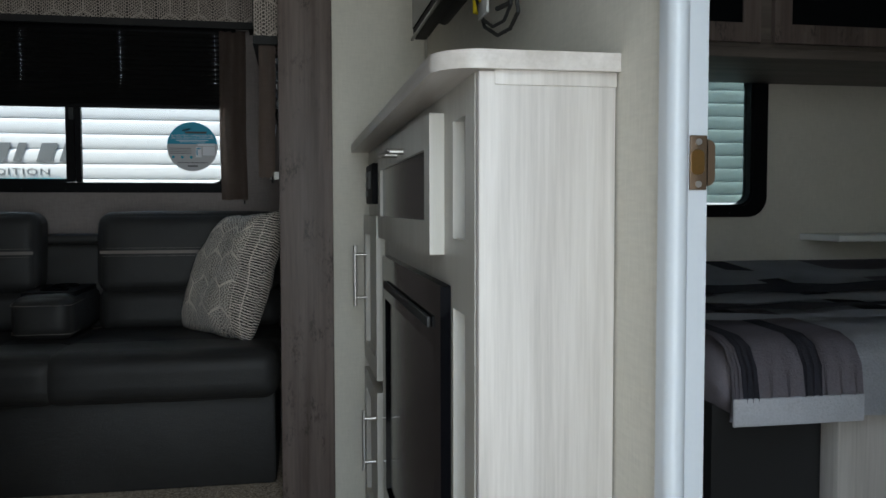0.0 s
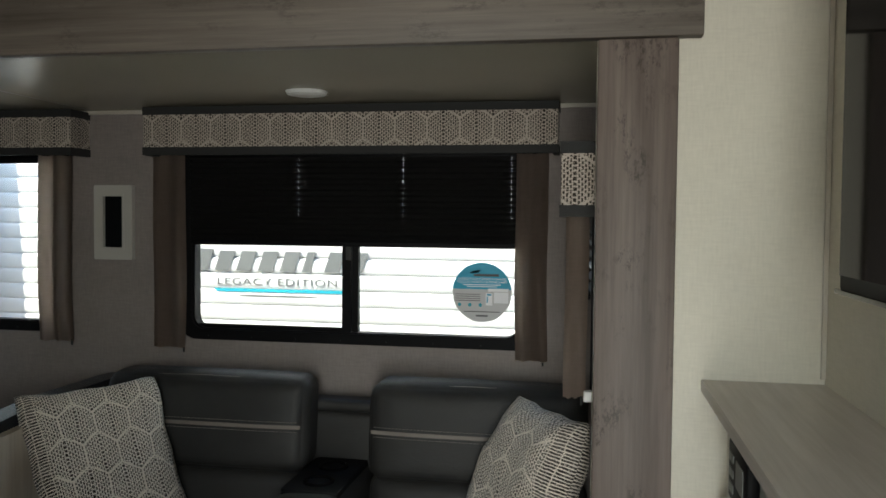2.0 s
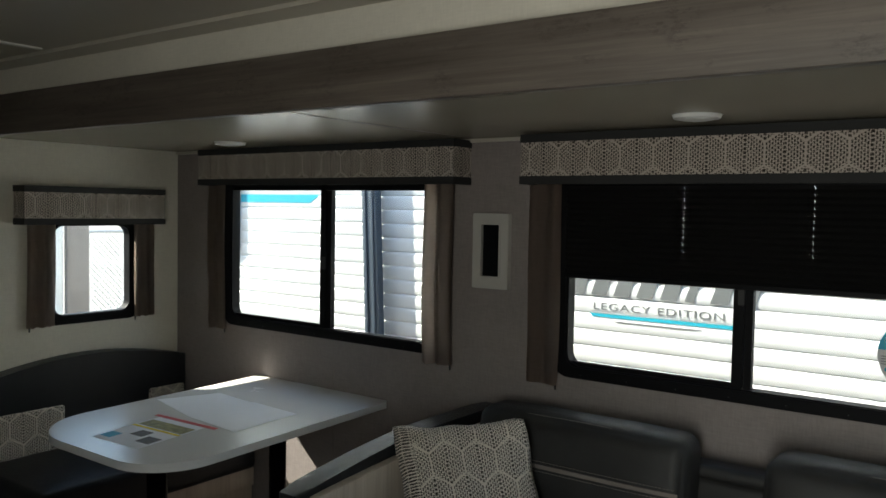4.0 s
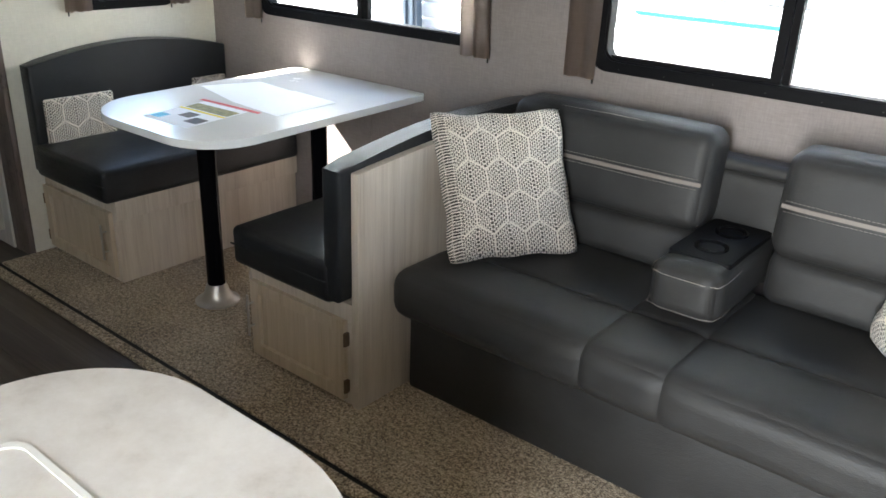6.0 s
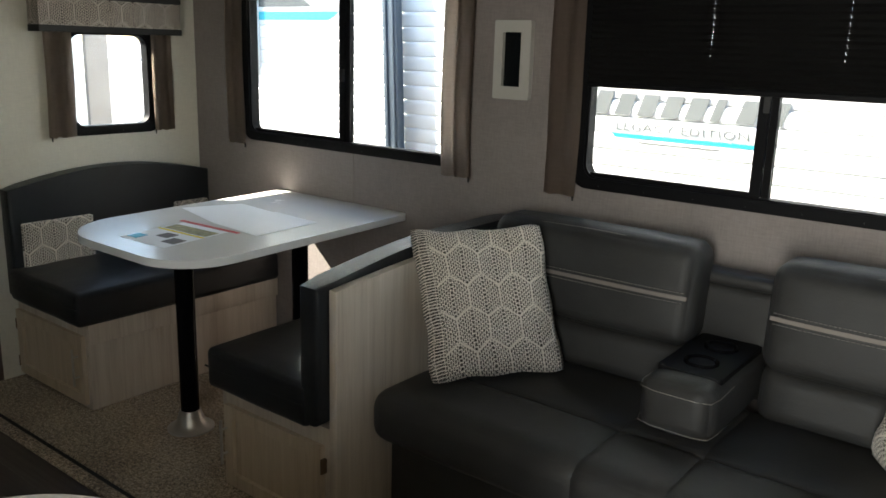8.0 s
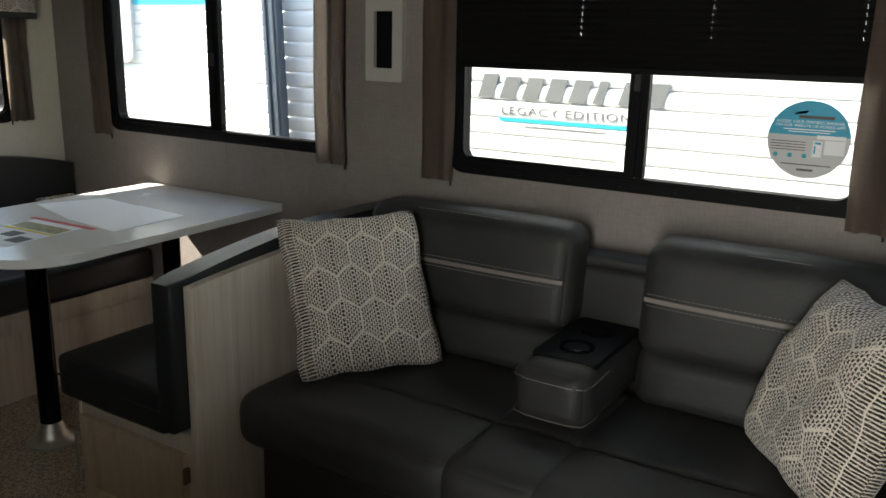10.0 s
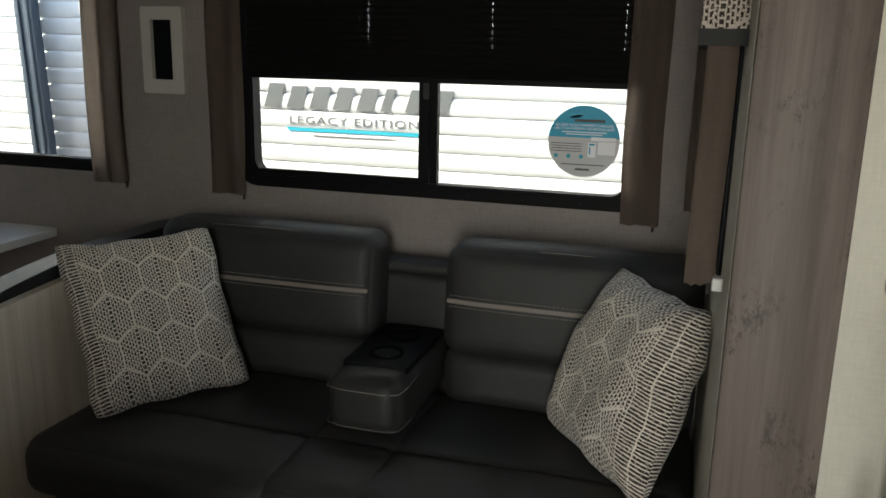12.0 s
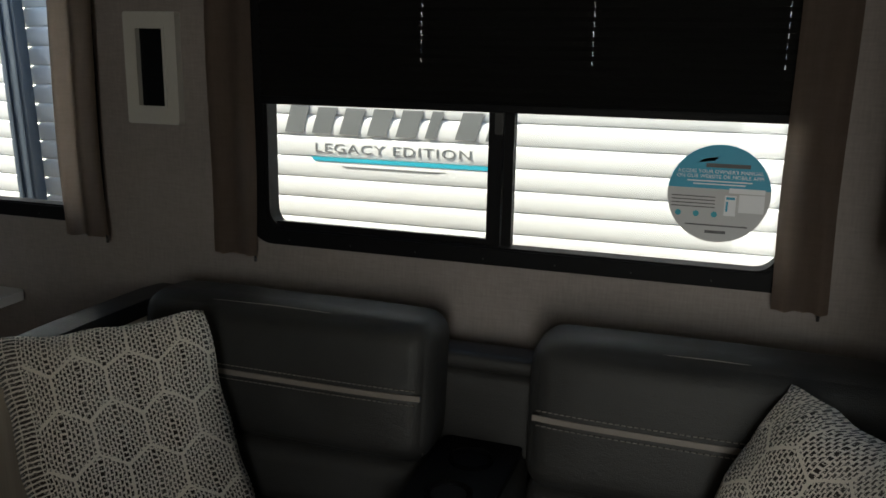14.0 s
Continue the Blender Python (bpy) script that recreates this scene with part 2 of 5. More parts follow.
BLACK = surface("black_frame", (0.006, 0.006, 0.007), 0.55, relief=0.05, spec=0.1)
SHADE = surface("black_pleated_shade", (0.007, 0.007, 0.007), 0.5, relief=0.25, fine=500.0, spec=0.3)
GLASS = glass_sheet("window_glass")
TINTED = glass_sheet("tinted_window_glass", (0.40, 0.46, 0.44))
WHITE = surface("white_plastic", (0.78, 0.78, 0.76), 0.35, var=0.03, relief=0.02)
VENTW = surface("grey_white_plastic", (0.46, 0.445, 0.415), 0.45, var=0.05, relief=0.03)
GREYW = surface("pale_grey_trim", (0.56, 0.59, 0.62), 0.35, var=0.03, relief=0.02)
BENCHW = wood("warm_pale_wood", (0.42, 0.355, 0.29), (0.54, 0.47, 0.395), (0.63, 0.565, 0.49), "z", 0.42, grain=26.0)
BENCHD = wood("honey_wood_door", (0.42, 0.33, 0.235), (0.54, 0.44, 0.33), (0.62, 0.52, 0.41), "z", 0.42, grain=26.0)
STEEL = surface("brushed_nickel", (0.62, 0.60, 0.57), 0.42, metal=1.0, var=0.05)
BRONZE = surface("dark_bronze", (0.16, 0.11, 0.07), 0.45, metal=0.6)
BRASS = surface("brass", (0.75, 0.45, 0.16), 0.3, metal=1.0)
GLOSSB = surface("gloss_black", (0.004, 0.004, 0.005), 0.05, var=0.0, relief=0.0, spec=0.06)
DARKG = surface("dark_glass", (0.006, 0.007, 0.008), 0.12, relief=0.02, spec=0.1)
RUBBER = surface("black_rubber", (0.02, 0.02, 0.02), 0.6)
SIDING = surface("white_painted_metal", (0.72, 0.72, 0.71), 0.4, var=0.03, scale=1.5, relief=0.04)
DECAL = surface("grey_decal", (0.15, 0.157, 0.157), 0.5)
DECALD = surface("dark_grey_decal", (0.06, 0.064, 0.068), 0.5)
TEAL = surface("teal_decal", (0.02, 0.36, 0.47), 0.5)
ARM = surface("blue_grey_metal", (0.05, 0.066, 0.088), 0.4)
GRAVEL = surface("gravel", (0.30, 0.28, 0.26), 0.95, var=0.4, scale=0.6, fine=40.0, relief=0.8, dist=0.02)
PAPER = surface("paper", (0.88, 0.90, 0.94), 0.6, var=0.02, relief=0.02)
YELLOW = surface("yellow_paper", (0.85, 0.68, 0.02), 0.6, var=0.03)
RED = surface("red_print", (0.62, 0.10, 0.13), 0.6)
OLIVE = surface("printed_photo", (0.30, 0.29, 0.14), 0.5, var=0.8, scale=60.0)
SLATE = surface("printed_block", (0.12, 0.12, 0.13), 0.6, var=0.6, scale=80.0)
BLUE = surface("sticker_blue", (0.02, 0.36, 0.56), 0.5, var=0.04)
STICKW = surface("sticker_grey", (0.56, 0.57, 0.59), 0.5, var=0.03)
QUILT = surface("quilt_grey", (0.26, 0.235, 0.265), 0.9, var=0.2, relief=0.5, dist=0.004)
QUILTD = surface("quilt_dark", (0.055, 0.055, 0.07), 0.9, var=0.25, relief=0.5, dist=0.004)
QUILTL = surface("quilt_pale", (0.52, 0.53, 0.56), 0.9, var=0.2, relief=0.5, dist=0.004)
LENS = surface("lamp_lens", (0.75, 0.75, 0.73), 0.3, var=0.02)

# ---- mesh helpers ----


def link_mesh(name, bm, material):
    bmesh.ops.recalc_face_normals(bm, faces=bm.faces)
    me = bpy.data.meshes.new(name)
    bm.to_mesh(me)
    bm.free()
    for mt in material if isinstance(material, (list, tuple)) else (material,):
        me.materials.append(mt)
    return new(name, me)


def thing(name, at, label, category, group="", kind=""):
    e = new(name)
    e.location = at
    e.empty_display_size = 0.05
    return tagged(e, label, category, group, kind)


def smooth(ob, angle=40):
    me = ob.data
    me.shade_smooth()
    me.set_sharp_from_angle(angle=radians(angle))
    return ob


def part(name, bm, material, parent, label=""):
    ob = link_mesh(name, bm, material)
    ob.parent = parent
    root = Vector(parent.location) if parent.type == "EMPTY" else Vector((0, 0, 0))
    ob.matrix_parent_inverse = Matrix.Translation(-root)
    if label:
        ob["label"] = label
    return smooth(ob)


def setting(name, bm, material, label, category):
    return smooth(tagged(link_mesh(name, bm, material), label, category, kind="structure"))


def box(bm, x0, x1, y0, y1, z0, z1, bevel=0.0, seg=2):
    r = bmesh.ops.create_cube(bm, size=1.0)
    vs = r["verts"]
    for v in vs:
        v.co = Vector((x0 + (v.co.x + 0.5) * (x1 - x0), y0 + (v.co.y + 0.5) * (y1 - y0), z0 + (v.co.z + 0.5) * (z1 - z0)))
    if bevel:
        es = list({e for v in vs for e in v.link_edges})
        bmesh.ops.bevel(bm, geom=es, offset=bevel, segments=seg, profile=0.5, affect="EDGES")
    return bm


def boxes(*rows, bevel=0.0):
    bm = bmesh.new()
    for r in rows:
        box(bm, *r, bevel=bevel)
    return bm


def tube(bm, a, b, r, seg=14, r2=None):
    a, b = Vector(a), Vector(b)
    d = b - a
    m = Matrix.Translation((a + b) / 2) @ d.to_track_quat("Z", "Y").to_matrix().to_4x4()
    bmesh.ops.create_cone(bm, cap_ends=True, segments=seg, radius1=r, radius2=r if r2 is None else r2, depth=d.length, matrix=m)
    return bm


def path_tube(bm, pts, r, seg=8):
    pts = [Vector(p) for p in pts]
    rings = []
    side = None
    for i, p in enumerate(pts):
        d = (pts[min(i + 1, len(pts) - 1)] - pts[max(i - 1, 0)]).normalized()
        if side is None:
            side = d.orthogonal().normalized()
        side = (side - d * side.dot(d)).normalized()
        up = d.cross(side)
        rings.append([bm.verts.new(p + r * (math.cos(2 * math.pi * k / seg) * side + math.sin(2 * math.pi * k / seg) * up)) for k in range(seg)])
    for a, b in zip(rings, rings[1:]):
        for k in range(seg):
            bm.faces.new((a[k], a[(k + 1) % seg], b[(k + 1) % seg], b[k]))
    bm.faces.new(rings[0][::-1])
    bm.faces.new(rings[-1])
    return bm


def rounded(x0, x1, y0, y1, radii, seg=8):
    """Outline of a rectangle; radii for the corners (x0,y0), (x1,y0), (x1,y1), (x0,y1)."""
    out = []
    for (cx, cy, sx, sy, a0), r in zip(((x0, y0, 1, 1, 180), (x1, y0, -1, 1, 270), (x1, y1, -1, -1, 0), (x0, y1, 1, -1, 90)), radii):
        for k in range(seg + 1):
            a = radians(a0 + 90 * k / seg)
            out.append((cx + sx * r + r * math.cos(a), cy + sy * r + r * math.sin(a)))
    return out


def clean(pts):
    out = []
    for p in pts:
        if not out or (abs(p[0] - out[-1][0]) + abs(p[1] - out[-1][1])) > 1e-6:
            out.append(p)
    if abs(out[0][0] - out[-1][0]) + abs(out[0][1] - out[-1][1]) < 1e-6:
        out.pop()
    return out


def place(axis, u, v, w):
    return Vector({"z": (u, v, w), "y": (u, w, v), "x": (w, u, v)}[axis])


def prism(bm, outline, axis, w0, w1, bevel=0.0, seg=3):
    """An outline pushed along an axis; (u, v) is (x, y), (x, z) or (y, z)."""
    pts = clean(outline)
    lo = [bm.verts.new(place(axis, u, v, w0)) for u, v in pts]
    hi = [bm.verts.new(place(axis, u, v, w1)) for u, v in pts]
    n = len(pts)
    fs = [bm.faces.new(lo[::-1]), bm.faces.new(hi)]
    for k in range(n):
        fs.append(bm.faces.new((lo[k], lo[(k + 1) % n], hi[(k + 1) % n], hi[k])))
    if bevel:
        rim = [e for f in fs[:2] for e in f.edges]
        bmesh.ops.bevel(bm, geom=rim, offset=bevel, segments=seg, profile=0.5, affect="EDGES")
    return bm


def ring(bm, outer, inner, axis, w0, w1):
    n = len(outer)
    q = [[bm.verts.new(place(axis, u, v, w)) for u, v in o] for o in (outer, inner) for w in (w0, w1)]
    ol, oh, il, ih = q
    for k in range(n):
        j = (k + 1) % n
        for f in ((ol[k], ol[j], oh[j], oh[k]), (il[k], ih[k], ih[j], il[j]), (oh[k], oh[j], ih[j], ih[k]), (ol[k], il[k], il[j], ol[j])):
            bm.faces.new(f)
    return bm


def soft_box(bm, x0, x1, y0, y1, z0, z1, r, puff=(0, 0, 0), n=9, lump=0.0, seed=0.0):
    """A stuffed block: rounded edges of radius r, faces bulging by puff."""
    lo, hi = Vector((x0, y0, z0)), Vector((x1, y1, z1))
    axes = []
    for a in range(3):
        rr = min(r, (hi[a] - lo[a]) / 2 * 0.98)
        edge = [rr * (1 - math.cos(radians(k * 22.5))) for k in range(5)]
        mid = [lo[a] + rr + (hi[a] - lo[a] - 2 * rr) * k / n for k in range(1, n)]
        axes.append([lo[a] + e for e in edge] + mid + [hi[a] - e for e in edge[::-1]])
    cache = {}
    c, h = (lo + hi) / 2, (hi - lo) / 2

    def vert(p):
        key = tuple(round(v, 6) for v in p)
        if key not in cache:
            q = Vector(tuple(min(max(p[a], lo[a] + min(r, h[a] * 0.98)), hi[a] - min(r, h[a] * 0.98)) for a in range(3)))
            d = Vector(p) - q
            o = q + d.normalized() * min(r, max(abs(v) for v in d)) if d.length > 1e-9 else q
            u = [(p[a] - c[a]) / h[a] for a in range(3)]
            for a in range(3):
                b_, c_ = (a + 1) % 3, (a + 2) % 3
                o[a] += puff[a] * u[a] * (1 - u[b_] ** 4) * (1 - u[c_] ** 4)
            if lump:
                o += lump * noise.noise_vector(Vector(p) * 7.0 + Vector((seed, seed, 0)))
            cache[key] = bm.verts.new(o)
        return cache[key]

    for a in range(3):
        b_, c_ = (a + 1) % 3, (a + 2) % 3
        for w in (lo[a], hi[a]):
            for i in range(len(axes[b_]) - 1):
                for j in range(len(axes[c_]) - 1):
                    quad = []
                    for di, dj in ((0, 0), (1, 0), (1, 1), (0, 1)):
                        p = [0, 0, 0]
                        p[a], p[b_], p[c_] = w, axes[b_][i + di], axes[c_][j + dj]
                        quad.append(vert(p))
                    if len(set(quad)) == 4:
                        bm.faces.new(quad)
    return bm


def uv_planar(ob, fn):
    me = ob.data
    lay = me.uv_layers.new(name="uv")
    for lp in me.loops:
        co = me.vertices[lp.vertex_index].co
        lay.data[lp.index].uv = fn(co)
    return ob


def bar_handle(parent, a, b, out, r=0.005, stand=0.028):
    """A bar pull on two posts; out points away from the face."""
    a, b, o = Vector(a), Vector(b), Vector(out)
    bm = bmesh.new()
    tube(bm, a + o * stand, b + o * stand, r)
    for k in (0.22, 0.78):
        p = a.lerp(b, k)
        tube(bm, p, p + o * stand, r * 0.8)
    return part("handle", bm, STEEL, parent, "brushed nickel bar handle")


def framed_door(parent, name, axis, u0, u1, v0, v1, w, out, mat, rail=0.045, thick=0.02, panel=None, label=""):
    """Frame-and-panel door in the plane of an axis; out is +1 or -1."""
    bm = bmesh.new()
    inner = rounded(u0 + rail, u1 - rail, v0 + rail, v1 - rail, (0.001,) * 4, 1)
    outer = rounded(u0, u1, v0, v1, (0.001,) * 4, 1)
    ring(bm, outer, inner, axis, *sorted((w, w + out * thick)))
    if panel is None:
        prism(bm, rounded(u0 + rail + 0.0, u1 - rail, v0 + rail, v1 - rail, (0.001,) * 4, 1), axis, *sorted((w + out * 0.002, w + out * (thick - 0.013))))
    d = part(name, bm, mat, parent, label)
    if panel is not None:
        bm = bmesh.new()
        prism(bm, rounded(u0 + rail, u1 - rail, v0 + rail, v1 - rail, (0.001,) * 4, 1), axis, *sorted((w + out * 0.002, w + out * (thick - 0.006))))
        part("pane", bm, panel, d, "dark glass pane")
    return d


def wall_panel(bm, axis, w0, w1, u0, u1, v0, v1, holes):
    """A wall from u0 to u1 and v0 to v1 with rectangular openings."""
    us = sorted({u0, u1, *(h[0] for h in holes), *(h[1] for h in holes)})
    vs = sorted({v0, v1, *(h[2] for h in holes), *(h[3] for h in holes)})
    grid = {}

    def vert(u, v, w):
        k = (u, v, w)
        if k not in grid:
            grid[k] = bm.verts.new(place(axis, u, v, w))
        return grid[k]

    def solid(i, j):
        if not (0 <= i < len(us) - 1 and 0 <= j < len(vs) - 1):
            return False
        cu, cv = (us[i] + us[i + 1]) / 2, (vs[j] + vs[j + 1]) / 2
        return not any(h[0] < cu < h[1] and h[2] < cv < h[3] for h in holes)

    for i in range(len(us) - 1):
        for j in range(len(vs) - 1):
            if not solid(i, j):
                continue
            a, b, c, d = (us[i], vs[j]), (us[i + 1], vs[j]), (us[i + 1], vs[j + 1]), (us[i], vs[j + 1])
            for w in (w0, w1):
                bm.faces.new([vert(*p, w) for p in (a, b, c, d)])
            for (p, q), (di, dj) in (((a, b), (0, -1)), ((b, c), (1, 0)), ((c, d), (0, 1)), ((d, a), (-1, 0))):
                if not solid(i + di, j + dj):
                    bm.faces.new([vert(*p, w0), vert(*q, w0), vert(*q, w1), vert(*p, w1)])
    return bm

# ---- the setting ----
BACK, SIDE_W, SIDE_E, CEIL = 1.01, -3.25, 0.24, 1.77
ROOF, DOOR_Y, FAR_W, FAR_E = 1.99, -2.46, -4.6, 3.0
W1, W2 = (-1.16, 0.028, 0.995, 1.64), (-2.87, -1.645, 1.002, 1.64)
WS, WR = (0.372, 0.778, 1.02, 1.44), (0.30, 0.71, 1.0, 1.47)
WB = (1.25, 1.75, 0.90, 1.36)

setting("wall_north", wall_panel(bmesh.new(), "y", BACK, BACK + 0.05, SIDE_W - 0.05, SIDE_E + 0.05, -0.1, 1.8, [W1, W2]), GREY_BACKLIT, "grey linen-look wall with two wide windows, coloured darker as backlit", "wall")
setting("wall_west", wall_panel(bmesh.new(), "x", SIDE_W - 0.05, SIDE_W, 0.05, BACK, -0.1, 1.8, [WS]), WALL, "linen-look end wall with a small window", "wall")
setting("wall_east", wall_panel(bmesh.new(), "x", SIDE_E, SIDE_E + 0.05, 0.05, BACK, -0.1, 1.8, [WR]), WALL, "linen-look end wall beside the sofa", "wall")
setting("wall_main", wall_panel(bmesh.new(), "y", 0.0, 0.05, FAR_W, FAR_E, -0.1, ROOF, [(SIDE_W, SIDE_E, -0.1, CEIL - 0.002), WB]), WALL, "grey linen-look side wall around the wide recess", "wall")
setting("wall_south", wall_panel(bmesh.new(), "y", DOOR_Y - 0.06, DOOR_Y, FAR_W, FAR_E, -0.1, ROOF, [(-0.06, 0.64, 0.0, 1.9)]), WALL, "side wall with the open entry doorway", "wall")
setting("wall_far_west", boxes((FAR_W - 0.05, FAR_W, DOOR_Y - 0.06, 0.05, -0.1, ROOF)), WALL, "plain end wall", "wall")
setting("wall_far_east", boxes((FAR_E, FAR_E + 0.05, DOOR_Y - 0.06, 0.05, -0.1, ROOF)), WALL, "plain end wall of the bedroom", "wall")
PX = 0.675
setting("partition", boxes((PX, PX + 0.036, -1.6, 0.0, 0.0, ROOF), (PX, PX + 0.036, DOOR_Y, -1.6, 1.86, ROOF)), WALL, "linen-look partition between living room and bedroom", "wall")
setting("ceiling", boxes((FAR_W - 0.05, FAR_E + 0.05, DOOR_Y - 0.06, 0.05, ROOF, ROOF + 0.06)), CEILING, "beige ceiling board", "ceiling")
setting("ceiling_recess", boxes((SIDE_W - 0.05, SIDE_E + 0.05, 0.05, BACK + 0.05, 1.8, 1.84), (SIDE_W, SIDE_E, 0.0, BACK, CEIL, 1.8)), RECESS_SHADED, "low beige ceiling over sofa and dinette, shade put into its colour", "ceiling")
floor = setting("floor", boxes((FAR_W - 0.05, FAR_E + 0.05, DOOR_Y - 0.06, 0.05, -0.1, -0.016), (SIDE_W - 0.05, SIDE_E + 0.05, 0.05, BACK + 0.05, -0.16, -0.1)), FLOORB, "dark wood-look vinyl floor", "floor")

bm = bmesh.new()
box(bm, SIDE_W, SIDE_E, -0.15, BACK, -0.012, 0.0, 0.005)
carpet = setting("carpet", bm, CARPET, "speckled beige-brown cut-pile carpet", "carpet")
setting("carpet_edge", boxes((SIDE_W - 0.1, SIDE_E + 0.1, -0.215, -0.168, -0.014, -0.002), bevel=0.004), CARPET, "carpet-covered edge strip of the recess floor", "carpet")
setting("carpet_gap", boxes((SIDE_W - 0.1, SIDE_E + 0.1, -0.167, -0.151, -0.016, -0.007)), BAND, "dark rubber strip along the carpet edge", "trim")

bm = bmesh.new()
box(bm, SIDE_W - 0.15, 0.437, -0.036, -0.001, 1.75, 1.886, 0.003)
setting("trim_beam", bm, BEAM, "grey-brown wood-look beam over the recess", "trim")
for x0, x1 in ((0.2405, 0.393), (SIDE_W - 0.13, SIDE_W + 0.005)):
    bm = bmesh.new()
    box(bm, x0, x1, -0.026, -0.001, -0.012, 1.749, 0.004)
    setting("trim_post", bm, POST, "grey-brown wood-look post beside the recess", "trim")
setting("trim_cornice", boxes((SIDE_W, SIDE_E, BACK - 0.012, BACK - 0.001, CEIL - 0.014, CEIL - 0.001)), CEILING, "thin cornice along the back wall", "trim")
setting("trim_ceiling", boxes((-2.385, -2.36, DOOR_Y, -0.11, ROOF - 0.006, ROOF - 0.001)), WHITE, "pale ceiling batten", "trim")
setting("trim_cove", boxes((-4.5, 0.6, -0.085, -0.002, ROOF - 0.012, ROOF - 0.001)), CEILING, "beige cove strip along the ceiling edge", "trim")
setting("trim_wall_seam", boxes((-2.203, -2.2, BACK - 0.0015, BACK - 0.0003, 0.0, 0.974)), STRIPE, "thin joint in the wall board", "trim")
setting("trim_seam", boxes((-1.5145, -1.5115, 0.02, BACK - 0.014, CEIL - 0.0015, CEIL - 0.0005)), STRIPE, "thin seam across the low ceiling", "trim")
setting("trim_corner", boxes((PX - 0.009, PX - 0.001, -0.01, -0.001, 1.1, ROOF - 0.002)), CEILING, "pale corner bead", "trim")

# rounded end cap of the partition with the latch plate
jamb = thing("door_jamb", (PX + 0.03, -1.63, 0.0), "pale blue-grey metal door jamb at the partition end", "door jamb", kind="structure")
bm = bmesh.new()
prism(bm, rounded(PX - 0.008, PX + 0.016, -1.632, -1.602, (0.012, 0.012, 0.0001, 0.0001), 6), "z", 0.0, 1.86)
box(bm, PX + 0.016, PX + 0.038, -1.622, -1.602, 0.0, 1.86)
part("frame", bm, GREYW, jamb)
bm = bmesh.new()
box(bm, PX + 0.017, PX + 0.036, -1.6255, -1.6225, 0.922, 0.979, 0.001)
prism(bm, rounded(PX + 0.036, PX + 0.045, 0.926, 0.975, (0.001, 0.009, 0.009, 0.001), 5), "y", -1.6255, -1.6225)
strike = part("strike_plate", bm, BRONZE, jamb, "dark bronze strike plate with rounded lip")
bm = bmesh.new()
prism(bm, rounded(PX + 0.018, PX + 0.032, 0.938, 0.964, (0.006,) * 4, 4), "y", -1.6275, -1.6257)
part("latch_hole", bm, BRASS, strike, "brass-coloured latch opening")
for z in (0.928, 0.972):
    bm = tube(bmesh.new(), (PX + 0.026, -1.6254, z), (PX + 0.026, -1.6275, z), 0.0035, 10)
    part("screw", bm, STEEL, strike)


# ---- windows ----
def sliding_window(name, axis, w, out, u0, u1, v0, v1, mull, label, r=0.045, dark=False):
    """Black-framed window; w is the wall's inner face, out points outside."""
    win = thing(name, place(axis, (u0 + u1) / 2, v0, w), label, "window", kind="structure")
    bm = bmesh.new()
    outer = rounded(u0 - 0.03, u1 + 0.03, v0 - 0.026, v1 + 0.03, (r + 0.02,) * 4)
    inner = rounded(u0 + 0.018, u1 - 0.018, v0 + 0.010, v1 - 0.018, (r,) * 4)
    ring(bm, outer, inner, axis, *sorted((w - out * 0.0005, w - out * 0.0055)))
    outer2 = rounded(u0 + 0.002, u1 - 0.002, v0 + 0.002, v1 - 0.002, (r,) * 4)
    inner2 = rounded(u0 + 0.026, u1 - 0.026, v0 + 0.014, v1 - 0.022, (r,) * 4)
    ring(bm, outer2, inner2, axis, *sorted((w, w + out * 0.045)))
    frame_ob = part("window_frame", bm, BLACK, win)
    for i in range(int((u1 - u0) / 0.16)):
        u = u0 + 0.08 + i * 0.16
        p = place(axis, u, v0 - 0.013, w - out * 0.005)
        q = place(axis, u, v0 - 0.013, w - out * 0.006)
        part("screw", tube(bmesh.new(), p, q, 0.002, 8), RUBBER, frame_ob)
    edges = [u0 + 0.02, *([m for m in mull]), u1 - 0.02]
    for a, b in zip(edges, edges[1:]):
        bm = bmesh.new()
        prism(bm, [(a, v0 + 0.02), (b, v0 + 0.02), (b, v1 - 0.02), (a, v1 - 0.02)], axis, *sorted((w + out * 0.026, w + out * 0.030)))
        part("pane", bm, TINTED if dark else GLASS, win, "dark tinted glass pane" if dark else "clear glass pane").visible_shadow = dark
    for m in mull:
        bm = bmesh.new()
        prism(bm, rounded(u0 + 0.024, m - 0.0275, v0 + 0.012, v0 + 0.028, (0.003,) * 4, 2), axis, *sorted((w + out * 0.01, w + out * 0.022)))
        part("sash_rail", bm, BLACK, win)
        bm = bmesh.new()
        prism(bm, rounded(m - 0.027, m + 0.004, v0 + 0.015, v1 - 0.015, (0.003,) * 4, 2), axis, *sorted((w + out * 0.004, w + out * 0.024)))
        prism(bm, rounded(m + 0.006, m + 0.027, v0 + 0.015, v1 - 0.015, (0.003,) * 4, 2), axis, *sorted((w + out * 0.012, w + out * 0.036)))
        mul = part("mullion", bm, BLACK, win)
        bm = bmesh.new()
        prism(bm, rounded(m - 0.012, m + 0.006, v0 + 0.26, v0 + 0.31, (0.004,) * 4, 3), axis, *sorted((w - out * 0.004, w + out * 0.004)))
        part("latch", bm, RUBBER, mul, "black sash latch")
    return win


